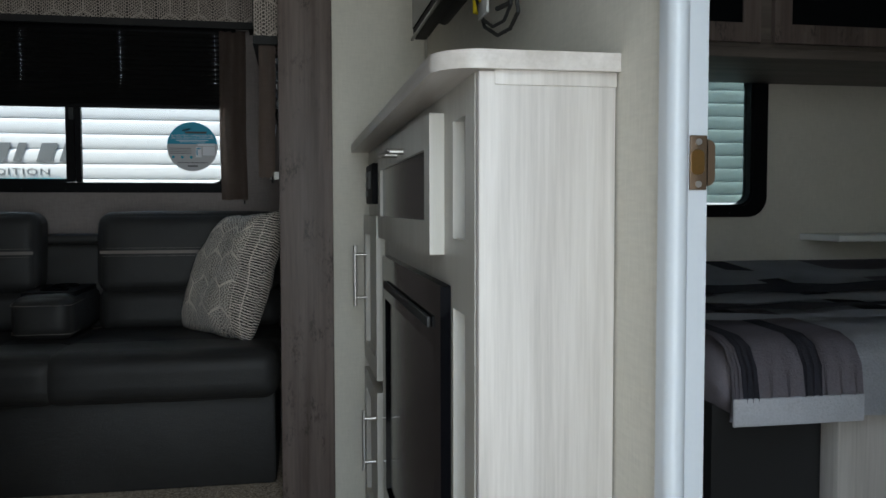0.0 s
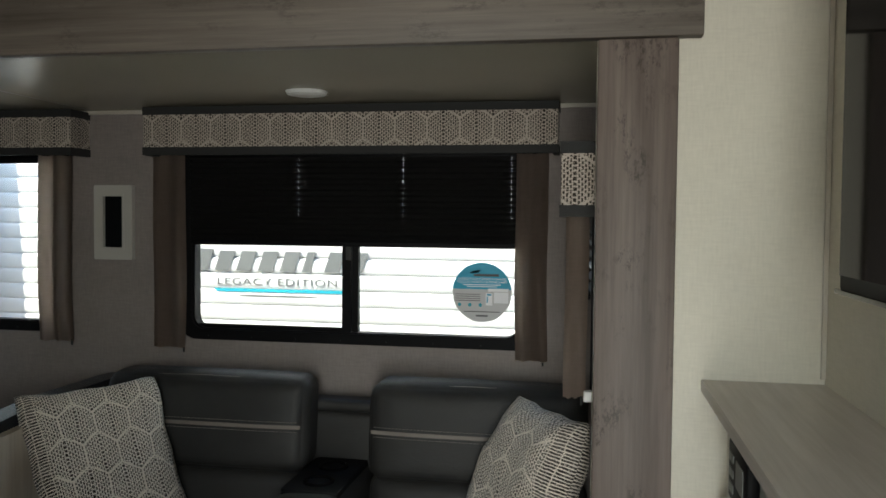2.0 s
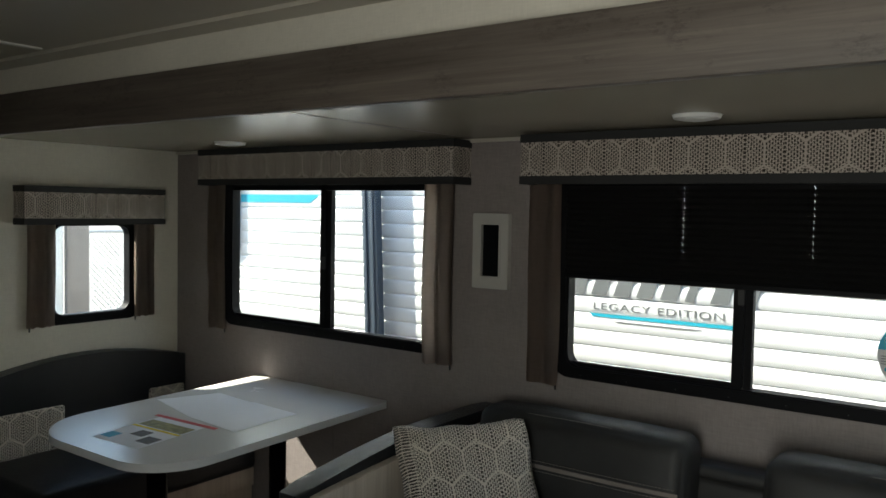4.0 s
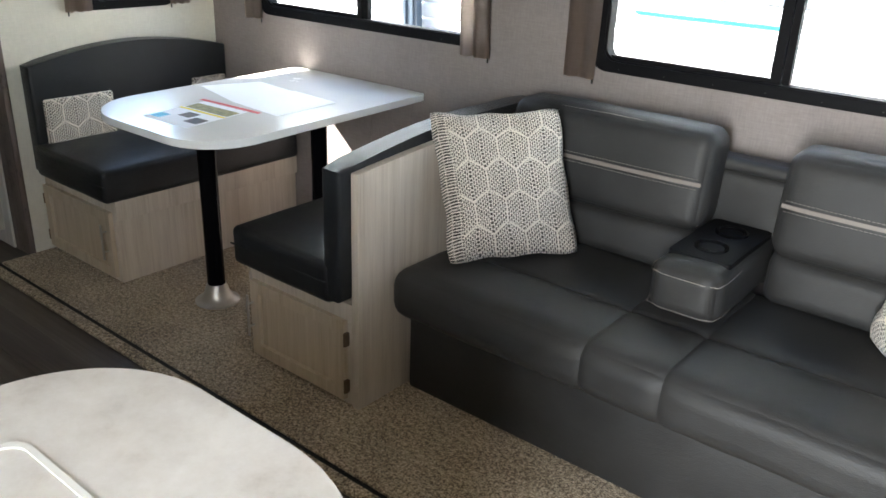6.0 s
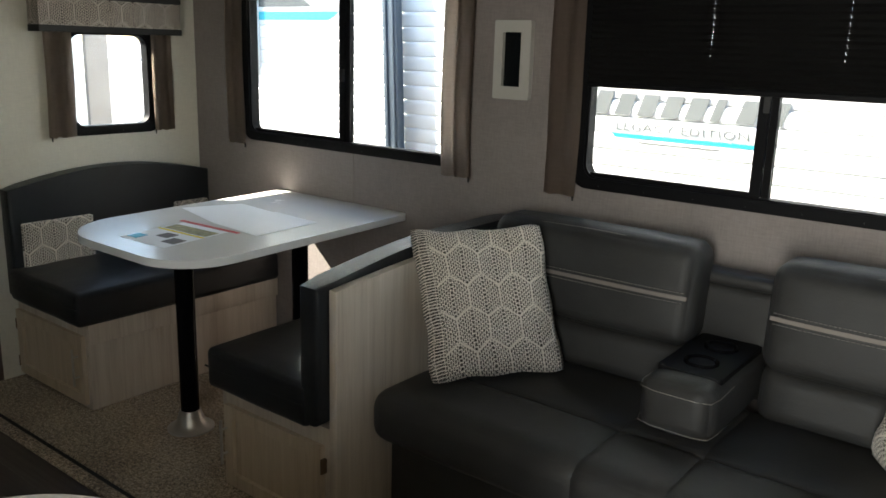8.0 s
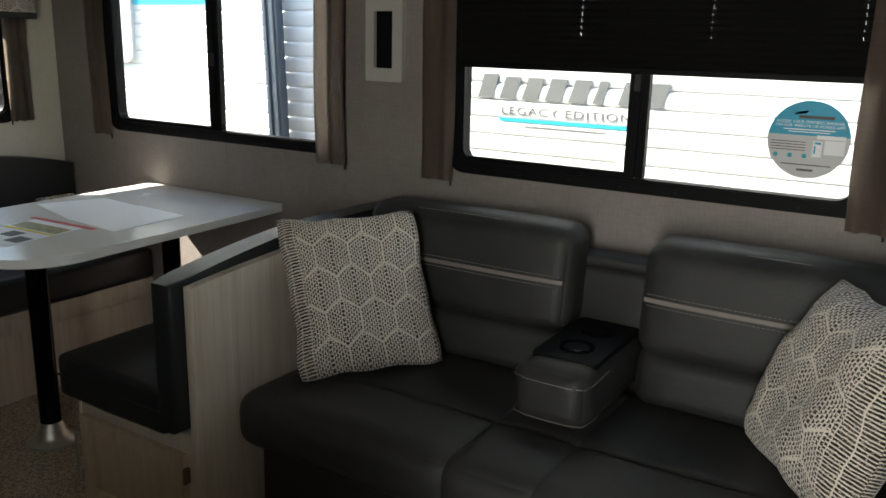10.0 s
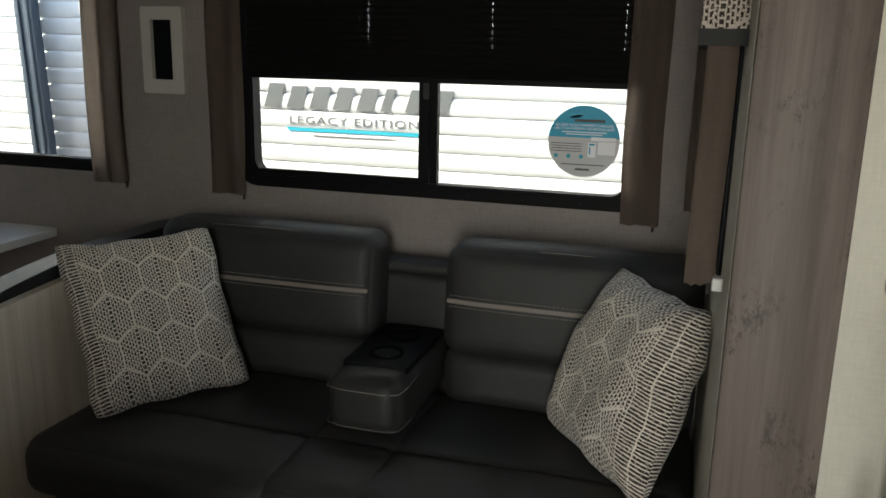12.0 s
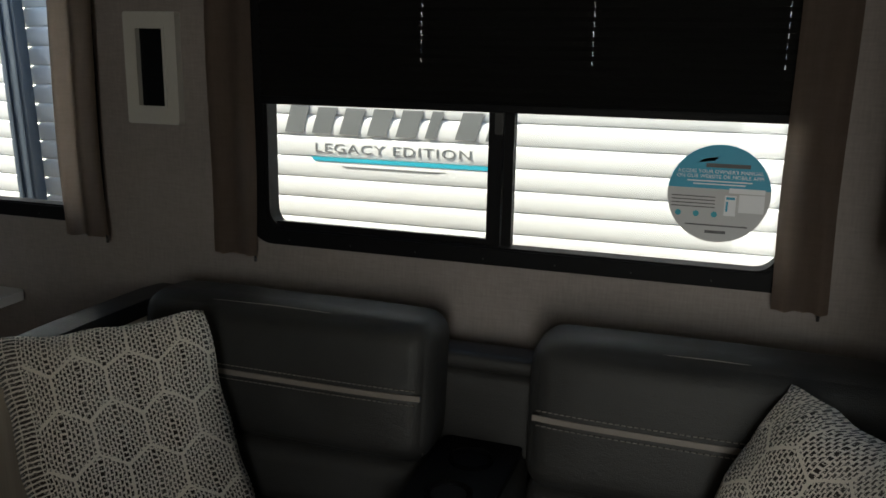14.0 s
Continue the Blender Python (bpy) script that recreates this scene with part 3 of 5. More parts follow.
sliding_window("window_1", "y", BACK, 1, *W1, (-0.571,), "wide black-framed sliding window above the sofa")
sliding_window("window_2", "y", BACK, 1, *W2, (-2.262,), "wide black-framed sliding window above the dinette table")
sliding_window("window_3", "x", SIDE_W, -1, *WS, (), "small black-framed window over the dinette bench")
sliding_window("window_4", "x", SIDE_E, 1, *WR, (), "small black-framed window beside the sofa")
sliding_window("window_5", "y", 0.0, 1, *WB, (), "black-framed bedroom window with dark glass", dark=True)


def valance(axis, w, out, u0, u1, v0, v1, depth, label):
    """A cloth-covered box with black bands, open below; out points into the room."""
    v = thing("window_valance", place(axis, (u0 + u1) / 2, v0, w), label, "valance")

    def shell(a, b, grow):
        bm = bmesh.new()
        lo, hi = sorted((w + out * 0.001, w + out * (depth - 0.0151)))
        f = sorted((w + out * (depth + grow), w + out * (depth - 0.015)))
        for p in ((u0 - grow, u1 + grow, *f), (u0 - grow, u0 + 0.015, lo, hi), (u1 - 0.015, u1 + grow, lo, hi)):
            prism(bm, [(p[0], a), (p[1], a), (p[1], b), (p[0], b)], axis, p[2], p[3])
        return bm

    cloth = part("cloth", shell(v0 + 0.026, v1 - 0.026, 0.0), VALANCE, v, "taupe cloth woven with pale hexagons")
    if axis == "y":
        uv_planar(cloth, lambda co: (co.x + co.y * 0.9, co.z - v0 + 0.015))
    else:
        uv_planar(cloth, lambda co: (co.y + co.x * 1.05, co.z - v0 + 0.015))
    part("band", shell(v0, v0 + 0.0262, 0.003), BAND, v, "black fabric band")
    part("band", shell(v1 - 0.0262, v1, 0.003), BAND, v, "black fabric band")
    return v


valance("y", BACK, -1, -1.262, 0.126, 1.604, 1.765, 0.11, "hexagon-patterned valance over the sofa window")
valance("y", BACK, -1, -2.943, -1.535, 1.606, 1.763, 0.11, "hexagon-patterned valance over the dinette window")
valance("x", SIDE_W, 1, 0.23, 0.875, 1.425, 1.585, 0.09, "hexagon-patterned valance over the small dinette window")
valance("x", SIDE_E, -1, 0.162, 0.84, 1.405, 1.57, 0.074, "hexagon-patterned valance over the small sofa-side window")


def curtain(axis, w, out, u0, u1, v0, v1, folds, label, depth=0.03):
    c = thing("curtain", place(axis, (u0 + u1) / 2, v0, w), label, "curtain")
    bm = bmesh.new()
    nu, nv = 28, 14
    rows = []
    for j in range(nv + 1):
        v = v0 + (v1 - v0) * j / nv
        row = []
        for i in range(nu + 1):
            k = i / nu
            u = u0 + (u1 - u0) * k + 0.004 * math.sin(9 * v + u0 * 7) * (1 - j / nv)
            d = depth * (0.72 + 0.22 * math.sin(folds * 2 * math.pi * k + 0.5 * math.sin(6 * v)))
            row.append(bm.verts.new(place(axis, u, v + 0.002 * math.sin(20 * k), w + out * d)))
        rows.append(row)
    for a, b in zip(rows, rows[1:]):
        for i in range(nu):
            bm.faces.new((a[i], a[i + 1], b[i + 1], b[i]))
    bmesh.ops.solidify(bm, geom=bm.faces[:], thickness=0.003)
    cl = part("cloth", bm, CURTAIN, c)
    bm = bmesh.new()
    p = place(axis, u1 - 0.012 if out < 0 else u0 + 0.012, v0 + 0.004, w + out * depth * 0.5)
    tube(bm, p, p - Vector((0, 0, 0.02)), 0.003, 8)
    part("tie_peg", bm, RUBBER, c, "small black hold-down peg")
    return c


curtain("y", BACK, -1, -1.275, -1.155, 0.94, 1.61, 1.5, "narrow brown-grey curtain strip at the sofa window", 0.035)
curtain("y", BACK, -1, -0.008, 0.095, 0.94, 1.61, 1.5, "narrow brown-grey curtain strip at the sofa window edge", 0.032)
curtain("y", BACK, -1, -2.985, -2.862, 0.955, 1.61, 2, "narrow brown-grey curtain strip in the dinette corner", 0.035)
curtain("y", BACK, -1, -1.717, -1.584, 0.95, 1.61, 2, "narrow brown-grey curtain strip lit from the dinette window", 0.05)
curtain("x", SIDE_W, 1, 0.27, 0.39, 0.995, 1.43, 2, "narrow brown-grey curtain strip at the small window", 0.035)
curtain("x", SIDE_W, 1, 0.758, 0.862, 1.0, 1.43, 2, "narrow brown-grey curtain strip catching the sun", 0.035)
curtain("y", 0.205, -1, 0.178, 0.2285, 1.0, 1.42, 1, "narrow brown-grey curtain strip beside the post", 0.02)
curtain("x", SIDE_E, -1, 0.735, 0.80, 1.03, 1.42, 2, "narrow brown-grey curtain strip in the sofa corner", 0.085)
bm = bmesh.new()
box(bm, 0.221, 0.2395, 0.175, 0.2, 0.994, 1.018, 0.003)
tagged(link_mesh("curtain_clip", bm, WHITE), "small white plastic clip below the curtain", "clip")


def pleated_shade(name, x0, x1, y, z0, z1, cords, label):
    """A folded shade with real cord slits."""
    s = thing(name, ((x0 + x1) / 2, y, z1), label, "blind")
    bm = bmesh.new()
    step = 0.0095
    n = int((z1 - z0) / step)
    xs = sorted({x0, x1, *(c - 0.00025 for c in cords), *(c + 0.00025 for c in cords)})
    grid = [[bm.verts.new((x, y + (0.005 if k % 2 else -0.005), z1 - k * step)) for x in xs] for k in range(n + 1)]
    for k in range(n):
        for i in range(len(xs) - 1):
            mid = (xs[i] + xs[i + 1]) / 2
            if any(abs(mid - c) < 0.00015 for c in cords) and k % 2 == 0 and z1 - k * step > z0 + 0.09:
                continue
            bm.faces.new((grid[k][i], grid[k][i + 1], grid[k + 1][i + 1], grid[k + 1][i]))
    part("pleats", bm, SHADE, s)
    bm = bmesh.new()
    box(bm, x0, x1, y - 0.008, y + 0.008, z0 - 0.014, z0 + 0.004, 0.003)
    part("bottom_rail", bm, BLACK, s, "black bottom rail")
    bm = bmesh.new()
    box(bm, x0, x1, y - 0.008, y + 0.008, z1, z1 + 0.02, 0.002)
    part("head_rail", bm, BLACK, s, "black head rail")
    return s


pleated_shade("pleated_blind", -1.143, 0.012, BACK - 0.0075, 1.315, 1.60, (-1.11, -0.75, -0.385, -0.025), "half-lowered black pleated blind on the sofa window")
pleated_shade("pleated_blind", -2.85, -1.66, BACK + 0.012, 1.60, 1.61, (-2.8, -2.4, -2.1, -1.75), "raised black pleated blind on the dinette window")

side_blind = thing("pleated_blind", (0.23, 0.5, 1.40), "half-lowered black pleated blind on the sofa-side window", "blind")
bm = bmesh.new()
grid = [[bm.verts.new((0.2285 + (0.006 if k % 2 else -0.006), y, 1.404 - k * 0.0135)) for y in (0.285, 0.72)] for k in range(14)]
for a, b in zip(grid, grid[1:]):
    bm.faces.new((a[0], a[1], b[1], b[0]))
bmesh.ops.solidify(bm, geom=bm.faces[:], thickness=0.0015)
part("pleats", bm, SHADE, side_blind)
part("bottom_rail", boxes((0.2215, 0.2335, 0.285, 0.72, 1.212, 1.228), bevel=0.003), BLACK, side_blind, "black bottom rail")
pull = thing("blind_cord", (0.2, 0.70, 1.02), "thin pale blind cord with a white tassel", "cord")
part("cord", path_tube(bmesh.new(), [(0.218, 0.70, 1.215), (0.208, 0.70, 1.12), (0.2, 0.70, 1.03)], 0.0012, 6), PAPER, pull)
part("tassel", tube(bmesh.new(), (0.2, 0.70, 1.012), (0.2, 0.70, 1.032), 0.006, 10, 0.004), WHITE, pull, "white plastic tassel")

# round sticker on the sofa window
stick = thing("window_sticker", (-0.122, BACK + 0.024, 1.06), "round blue and grey printed sticker on window glass", "sticker")
SX, SZ, SR, SY = -0.122, 1.155, 0.099, BACK + 0.0245


def disc(bm, cx, cz, r, y, a0=0.0, a1=360.0, thick=0.0006, n=48):
    pts = [(cx + r * math.cos(radians(a0 + (a1 - a0) * k / n)), cz + r * math.sin(radians(a0 + (a1 - a0) * k / n))) for k in range(n + 1)]
    return prism(bm, pts, "y", y - thick, y)


part("sheet", disc(bmesh.new(), SX, SZ, SR, SY), STICKW, stick)
part("blue_field", disc(bmesh.new(), SX, SZ, SR * 0.998, SY - 0.0008, 6, 174), BLUE, stick, "blue upper half")


def bars(rows, mat, name, parent, y, label=""):
    for x0, x1, z0, z1 in rows:
        part(name, boxes((x0, x1, y - 0.0004, y, z0, z1)), mat, parent, label)


bars([(SX - 0.062, SX + 0.062, SZ + 0.024, SZ + 0.0265), (SX - 0.05, SX + 0.05, SZ + 0.018, SZ + 0.0203)], PAPER, "print_line", stick, SY - 0.0016, "unreadable white print line")
bars([(SX - 0.09, SX - 0.005, SZ - 0.008 - 0.007 * k, SZ - 0.0058 - 0.007 * k) for k in range(4)] + [(SX - 0.06, SX + 0.06, SZ - 0.066, SZ - 0.063), (SX - 0.02, SX + 0.02, SZ - 0.081, SZ - 0.075)], SLATE, "print_line", stick, SY - 0.0008, "unreadable grey print line")
bars([(SX + 0.02, SX + 0.088, SZ + 0.003, SZ + 0.013), (SX + 0.04, SX + 0.088, SZ - 0.035, SZ + 0.001)], PAPER, "screen_picture", stick, SY - 0.0016)
bars([(SX + 0.013, SX + 0.035, SZ - 0.043, SZ - 0.002)], PAPER, "phone_picture", stick, SY - 0.0020)
bars([(SX + 0.016, SX + 0.032, SZ - 0.010, SZ - 0.005), (SX + 0.016, SX + 0.02, SZ - 0.034, SZ - 0.014)], BLUE, "phone_screen", stick, SY - 0.0024)
for k in range(3):
    part("icon", disc(bmesh.new(), SX - 0.075 + 0.035 * k, SZ - 0.042, 0.006, SY - 0.0008, 0, 360, 0.0004, 16), TEAL, stick)
bm = bmesh.new()
prism(bm, [(SX - 0.042, SZ + 0.062), (SX - 0.012, SZ + 0.066), (SX - 0.005, SZ + 0.074), (SX - 0.02, SZ + 0.072), (SX - 0.034, SZ + 0.069)], "y", SY - 0.0014, SY - 0.001)
part("emblem", bm, PAPER, stick, "white emblem shape")
bars([(SX - 0.028, SX + 0.056, SZ + 0.053, SZ + 0.061)], DECALD, "emblem_bar", stick, SY - 0.0016)


def lettering(text, size, m, mat, parent, spread=1.0, name="lettering", depth=0.0004):
    cu = bpy.data.curves.new(name, "FONT")
    cu.body, cu.size, cu.extrude, cu.align_x, cu.space_character = text, size, depth, "CENTER", spread
    cu.resolution_u = 3
    tmp = bpy.data.objects.new(name, cu)
    scene.collection.objects.link(tmp)
    me = bpy.data.meshes.new_from_object(tmp.evaluated_get(bpy.context.evaluated_depsgraph_get()))
    bpy.data.objects.remove(tmp)
    bpy.data.curves.remove(cu)
    me.transform(m)
    me.materials.clear()
    me.materials.append(mat)
    ob = new(name, me)
    ob.parent = parent
    ob.matrix_parent_inverse = Matrix.Translation(-Vector(parent.location)) if parent.type == "EMPTY" else Matrix()
    return ob


lettering("ACCESS YOUR OWNER'S MANUAL", 0.0105, pose(SX, SY - 0.0012, SZ + 0.041, 90), PAPER, stick)
lettering("ON OUR WEBSITE OR MOBILE APP!", 0.0105, pose(SX, SY - 0.0012, SZ + 0.031, 90), PAPER, stick)

# white-framed vent on the back wall
vent = thing("wall_vent", (-1.43, BACK, 1.245), "white-framed dark louvred wall vent between the windows", "vent")
bm = bmesh.new()
ring(bm, rounded(-1.507, -1.36, 1.243, 1.506, (0.006,) * 4, 3), rounded(-1.472, -1.396, 1.285, 1.468, (0.003,) * 4, 3), "y", BACK - 0.022, BACK - 0.0005)
part("frame", bm, VENTW, vent)
part("backing", boxes((-1.472, -1.396, BACK - 0.008, BACK - 0.001, 1.285, 1.468)), RUBBER, vent)
part("screen", boxes((-1.470, -1.398, BACK - 0.0105, BACK - 0.0085, 1.287, 1.466)), DARKG, vent, "dark fine screen")
ring(bm := bmesh.new(), rounded(-1.478, -1.39, 1.279, 1.474, (0.004,) * 4, 3), rounded(-1.471, -1.397, 1.286, 1.467, (0.003,) * 4, 3), "y", BACK - 0.0245, BACK - 0.0215)
part("lip", bm, VENTW, vent, "raised inner lip")


def ceiling_light(x, y, z):
    c = thing("ceiling_light", (x, y, z), "flat round white ceiling light, switched off", "ceiling light", "ceiling lights")
    bm = bmesh.new()
    tube(bm, (x, y, z - 0.010), (x, y, z - 0.0005), 0.058, 40, 0.062)
    part("rim", bm, WHITE, c)
    bm = bmesh.new()
    bmesh.ops.create_uvsphere(bm, u_segments=32, v_segments=12, radius=0.046, matrix=Matrix.Translation((x, y, z - 0.0095)) @ Matrix.Diagonal((1, 1, 0.16, 1)))
    part("lens", bm, LENS, c, "milky lens")
    return c


ceiling_light(-0.60, 0.665, CEIL)
ceiling_light(-2.515, 0.73, CEIL)

# ---- sofa ----
SX0, SX1 = -1.35, 0.236


def lean(bm, z0, k):
    for v in bm.verts:
        v.co.y += k * (v.co.z - z0)
    return bm


sofa = thing("sofa", ((SX0 + SX1) / 2, 0.6, 0.0), "charcoal leatherette sofa with centre console against the back wall", "sofa")
bm = bmesh.new()
box(bm, SX0 + 0.01, SX1 - 0.02, 0.29, 0.96, 0.0, 0.335, 0.012)
part("base", bm, SOFA, sofa, "plain charcoal skirt panel")
CUTS = (SX0 + 0.022, -0.668, -0.45, SX1 - 0.004)
for i, (a, b) in enumerate(zip(CUTS, CUTS[1:])):
    lo, hi = a - (0.0 if i == 0 else 0.03), b + (0.0 if i == 2 else 0.03)
    bm = soft_box(bmesh.new(), lo, hi, 0.17, 0.455, 0.305, 0.464, 0.055, (0.0, 0.006, 0.004), lump=0.003, seed=i)
    part("seat_bolster", bm, SOFA, sofa)
    lo, hi = a - (0.0 if i == 0 else 0.02), b + (0.0 if i == 2 else 0.02)
    bm = soft_box(bmesh.new(), lo, hi, 0.425, 0.80, 0.33, 0.458, 0.03, (0.002, 0.0, 0.008), lump=0.003, seed=i + 4)
    part("seat", bm, SOFA, sofa)


def back_cushion(a, b, seed):
    bm = soft_box(bmesh.new(), a, b, 0.735, 0.86, 0.45, 0.615, 0.045, (0.004, 0.02, 0.0), lump=0.006, seed=seed)
    part("lumbar_roll", lean(bm, 0.45, 0.12), SOFA, sofa)
    bm = soft_box(bmesh.new(), a, b, 0.715, 0.87, 0.595, 0.892, 0.045, (0.006, 0.012, 0.004), lump=0.0015, seed=seed + 3)
    up = part("back_cushion", lean(bm, 0.45, 0.12), SOFA, sofa)
    bm = bmesh.new()
    n = 14
    for k in range(n):
        x0, x1 = a + 0.012 + (b - a - 0.024) * k / n, a + 0.012 + (b - a - 0.024) * (k + 1) / n
        f0, f1 = (0.012 * (1 - abs((x - (a + b) / 2) / (b - a) * 2) ** 4) for x in (x0, x1))
        y0, y1 = 0.7105 + 0.12 * 0.295 - f0, 0.7105 + 0.12 * 0.295 - f1
        q = [bm.verts.new(p) for p in ((x0, y0, 0.740), (x1, y1, 0.740), (x1, y1 + 0.0015, 0.751), (x0, y0 + 0.0015, 0.751))]
        bm.faces.new(q)
    bmesh.ops.remove_doubles(bm, verts=bm.verts, dist=1e-5)
    bmesh.ops.solidify(bm, geom=bm.faces[:], thickness=0.006)
    part("trim_band", bm, STRIPE, up, "pale grey piped band")
    bm = bmesh.new()
    for z in (0.731, 0.760):
        m = int((b - a) / 0.012)
        for k in range(m):
            x = a + 0.02 + (b - a - 0.04) * k / m
            f = 0.012 * (1 - abs((x - (a + b) / 2) / (b - a) * 2) ** 4)
            y = 0.7135 + 0.12 * (z - 0.45) - f
            box(bm, x, x + 0.008, y - 0.0016, y + 0.002, z - 0.0005, z + 0.0005)
    tagged(part("stitching", bm, THREAD, up, "pale contrast stitching"), kind="stuff")
    bm = bmesh.new()
    rim = [(a + 0.012, 0.80), (a + 0.012, 0.852), (a + 0.03, 0.876), (a + 0.06, 0.884), ((a + b) / 2, 0.889), (b - 0.06, 0.884), (b - 0.03, 0.876), (b - 0.012, 0.852), (b - 0.01, 0.80), (b - 0.009, 0.62)]
    path_tube(bm, [(x, 0.738 + 0.12 * (z - 0.45), z) for x, z in rim], 0.0009, 6)
    part("piping", bm, THREAD, up, "pale stitched piping")


back_cushion(-1.325, -0.637, 1.0)
back_cushion(-0.433, 0.225, 5.0)
bm = soft_box(bmesh.new(), -0.69, -0.38, 0.87, 0.95, 0.45, 0.775, 0.025, (0, 0.006, 0.0))
part("centre_pad", bm, SOFA, sofa)
bm = soft_box(bmesh.new(), -0.70, -0.37, 0.865, 0.955, 0.77, 0.81, 0.018)
part("top_rail", bm, SOFA, sofa)
bm = soft_box(bmesh.new(), -0.645, -0.447, 0.458, 0.88, 0.466, 0.618, 0.04, (0.006, 0.012, 0.0), lump=0.006, seed=9)
con = part("console", bm, SOFA, sofa, "padded centre console")
bm = bmesh.new()
pts = [(-0.646, 0.6, 0.59), (-0.649, 0.5, 0.588), (-0.638, 0.460, 0.585), (-0.6, 0.447, 0.585), (-0.545, 0.444, 0.586), (-0.49, 0.447, 0.585), (-0.453, 0.460, 0.585), (-0.444, 0.5, 0.588), (-0.446, 0.6, 0.59)]
path_tube(bm, pts, 0.0008, 6)
path_tube(bm, [(x, y, z - 0.095) for x, y, z in pts], 0.0008, 6)
part("piping", bm, THREAD, con, "pale stitched piping")
bm = bmesh.new()
prism(bm, rounded(-0.632, -0.460, 0.535, 0.865, (0.012,) * 4), "z", 0.598, 0.622, 0.004)
tray = part("cup_tray", bm, BLACK, con, "black plastic tray")
for y in (0.625, 0.77):
    bm = bmesh.new()
    n = 28
    prof = [(0.046, 0.622), (0.046, 0.628), (0.041, 0.629), (0.037, 0.624), (0.034, 0.6235)]
    loops = [[bm.verts.new((-0.546 + r * math.cos(2 * math.pi * k / n), y + r * math.sin(2 * math.pi * k / n), z)) for k in range(n)] for r, z in prof]
    for a, b in zip(loops, loops[1:]):
        for k in range(n):
            bm.faces.new((a[k], a[(k + 1) % n], b[(k + 1) % n], b[k]))
    ringob = part("cup_ring", bm, GLOSSB, tray, "glossy black cup holder ring")
    bm = bmesh.new()
    tube(bm, (-0.546, y, 0.6205), (-0.546, y, 0.6235), 0.0375, 28)
    part("cup_well", bm, BLACK, tray, "dark cup holder well")


def pillow(name, corners, thick, label, seed, mirrored=False):
    """A stuffed square cushion between four corners (tl, tr, br, bl)."""
    tl, tr, br, bl = (Vector(c) for c in corners)
    nrm = ((tr - tl).cross(bl - tl)).normalized()
    n = 26
    bm = bmesh.new()
    sides = []
    for s in (1, -1):
        g = []
        for j in range(n + 1):
            v = j / n
            row = []
            for i in range(n + 1):
                u = i / n
                a, b = 2 * u - 1, 2 * v - 1
                ears = 1.02 - 0.03 * (a * b) ** 8
                ua = 0.5 + 0.5 * a * (1 - 0.055 * (1 - b * b) + 0.012 * math.sin(9 * b + seed) * abs(a)) * ears
                vb = 0.5 + 0.5 * b * (1 - 0.055 * (1 - a * a) + 0.012 * math.sin(8 * a + 2 * seed) * abs(b)) * ears
                p = (tl * (1 - ua) + tr * ua) * (1 - vb) + (bl * (1 - ua) + br * ua) * vb
                h = thick / 2 * max(0.0, (1 - a ** 4) * (1 - b ** 4)) ** 0.7
                h *= 1 + 0.22 * noise.noise(Vector((a * 2.2 + seed, b * 2.2, s)))
                h += 0.006 * noise.noise(Vector((a * 7 + seed, b * 7, s + 4))) * (1 - a ** 4) * (1 - b ** 4)
                p = p + nrm * s * h + 0.004 * noise.noise_vector(p * 14 + Vector((seed, 0, 0)))
                row.append(bm.verts.new(p))
            g.append(row)
        sides.append(g)
        for j in range(n):
            for i in range(n):
                q = (g[j][i], g[j][i + 1], g[j + 1][i + 1], g[j + 1][i])
                bm.faces.new(q if s < 0 else q[::-1])
    lay = bm.loops.layers.uv.new("uv")
    w, h = (tr - tl).length, (bl - tl).length
    for k, g in enumerate(sides):
        for j, row in enumerate(g):
            for i, vert in enumerate(row):
                for lp in vert.link_loops:
                    lp[lay].uv = (0.45 * (1 - i / n if mirrored else i / n), 0.47 * (1 - j / n) + k * 3)
    bmesh.ops.remove_doubles(bm, verts=bm.verts, dist=0.0022)
    ob = link_mesh(name, bm, CUSHION)
    tagged(ob, label, "cushion", "cushions on the sofa")
    ob.data.shade_smooth()
    return ob


pillow("throw_pillow", ((-1.415, 0.445, 0.868), (-1.095, 0.68, 0.90), (-0.965, 0.655, 0.475), (-1.19, 0.295, 0.478)), 0.15, "grey-white hexagon-woven throw pillow leaning on the bench panel", 1.0)
pillow("throw_pillow", ((0.028, 0.765, 0.876), (0.234, 0.365, 0.898), (0.125, 0.36, 0.452), (-0.135, 0.715, 0.46)), 0.17, "grey-white hexagon-woven throw pillow slumped at the sofa end", 6.0, True)

# ---- dinette ----


def arch(y0, y1, z0, za, zb, n=14):
    """Outline in (y, z): flat below, arched on top from za at y0 up to zb."""
    top = [(y0 + (y1 - y0) * k / n, za + (zb - za) * math.sin(min(1.0, k / n * 1.5) * math.pi / 2)) for k in range(n + 1)]
    return [(y0, z0), (y1, z0)] + top[::-1]


def bow(y0, y1, z0, za, zb, n=16):
    """Outline in (y, z): flat below, bowed on top, highest in the middle."""
    top = [(y0 + (y1 - y0) * k / n, za + (zb - za) * math.sin(math.pi * min(1.0, 0.08 + 0.84 * k / n))) for k in range(n + 1)]
    return [(y0, z0), (y1, z0)] + top[::-1]


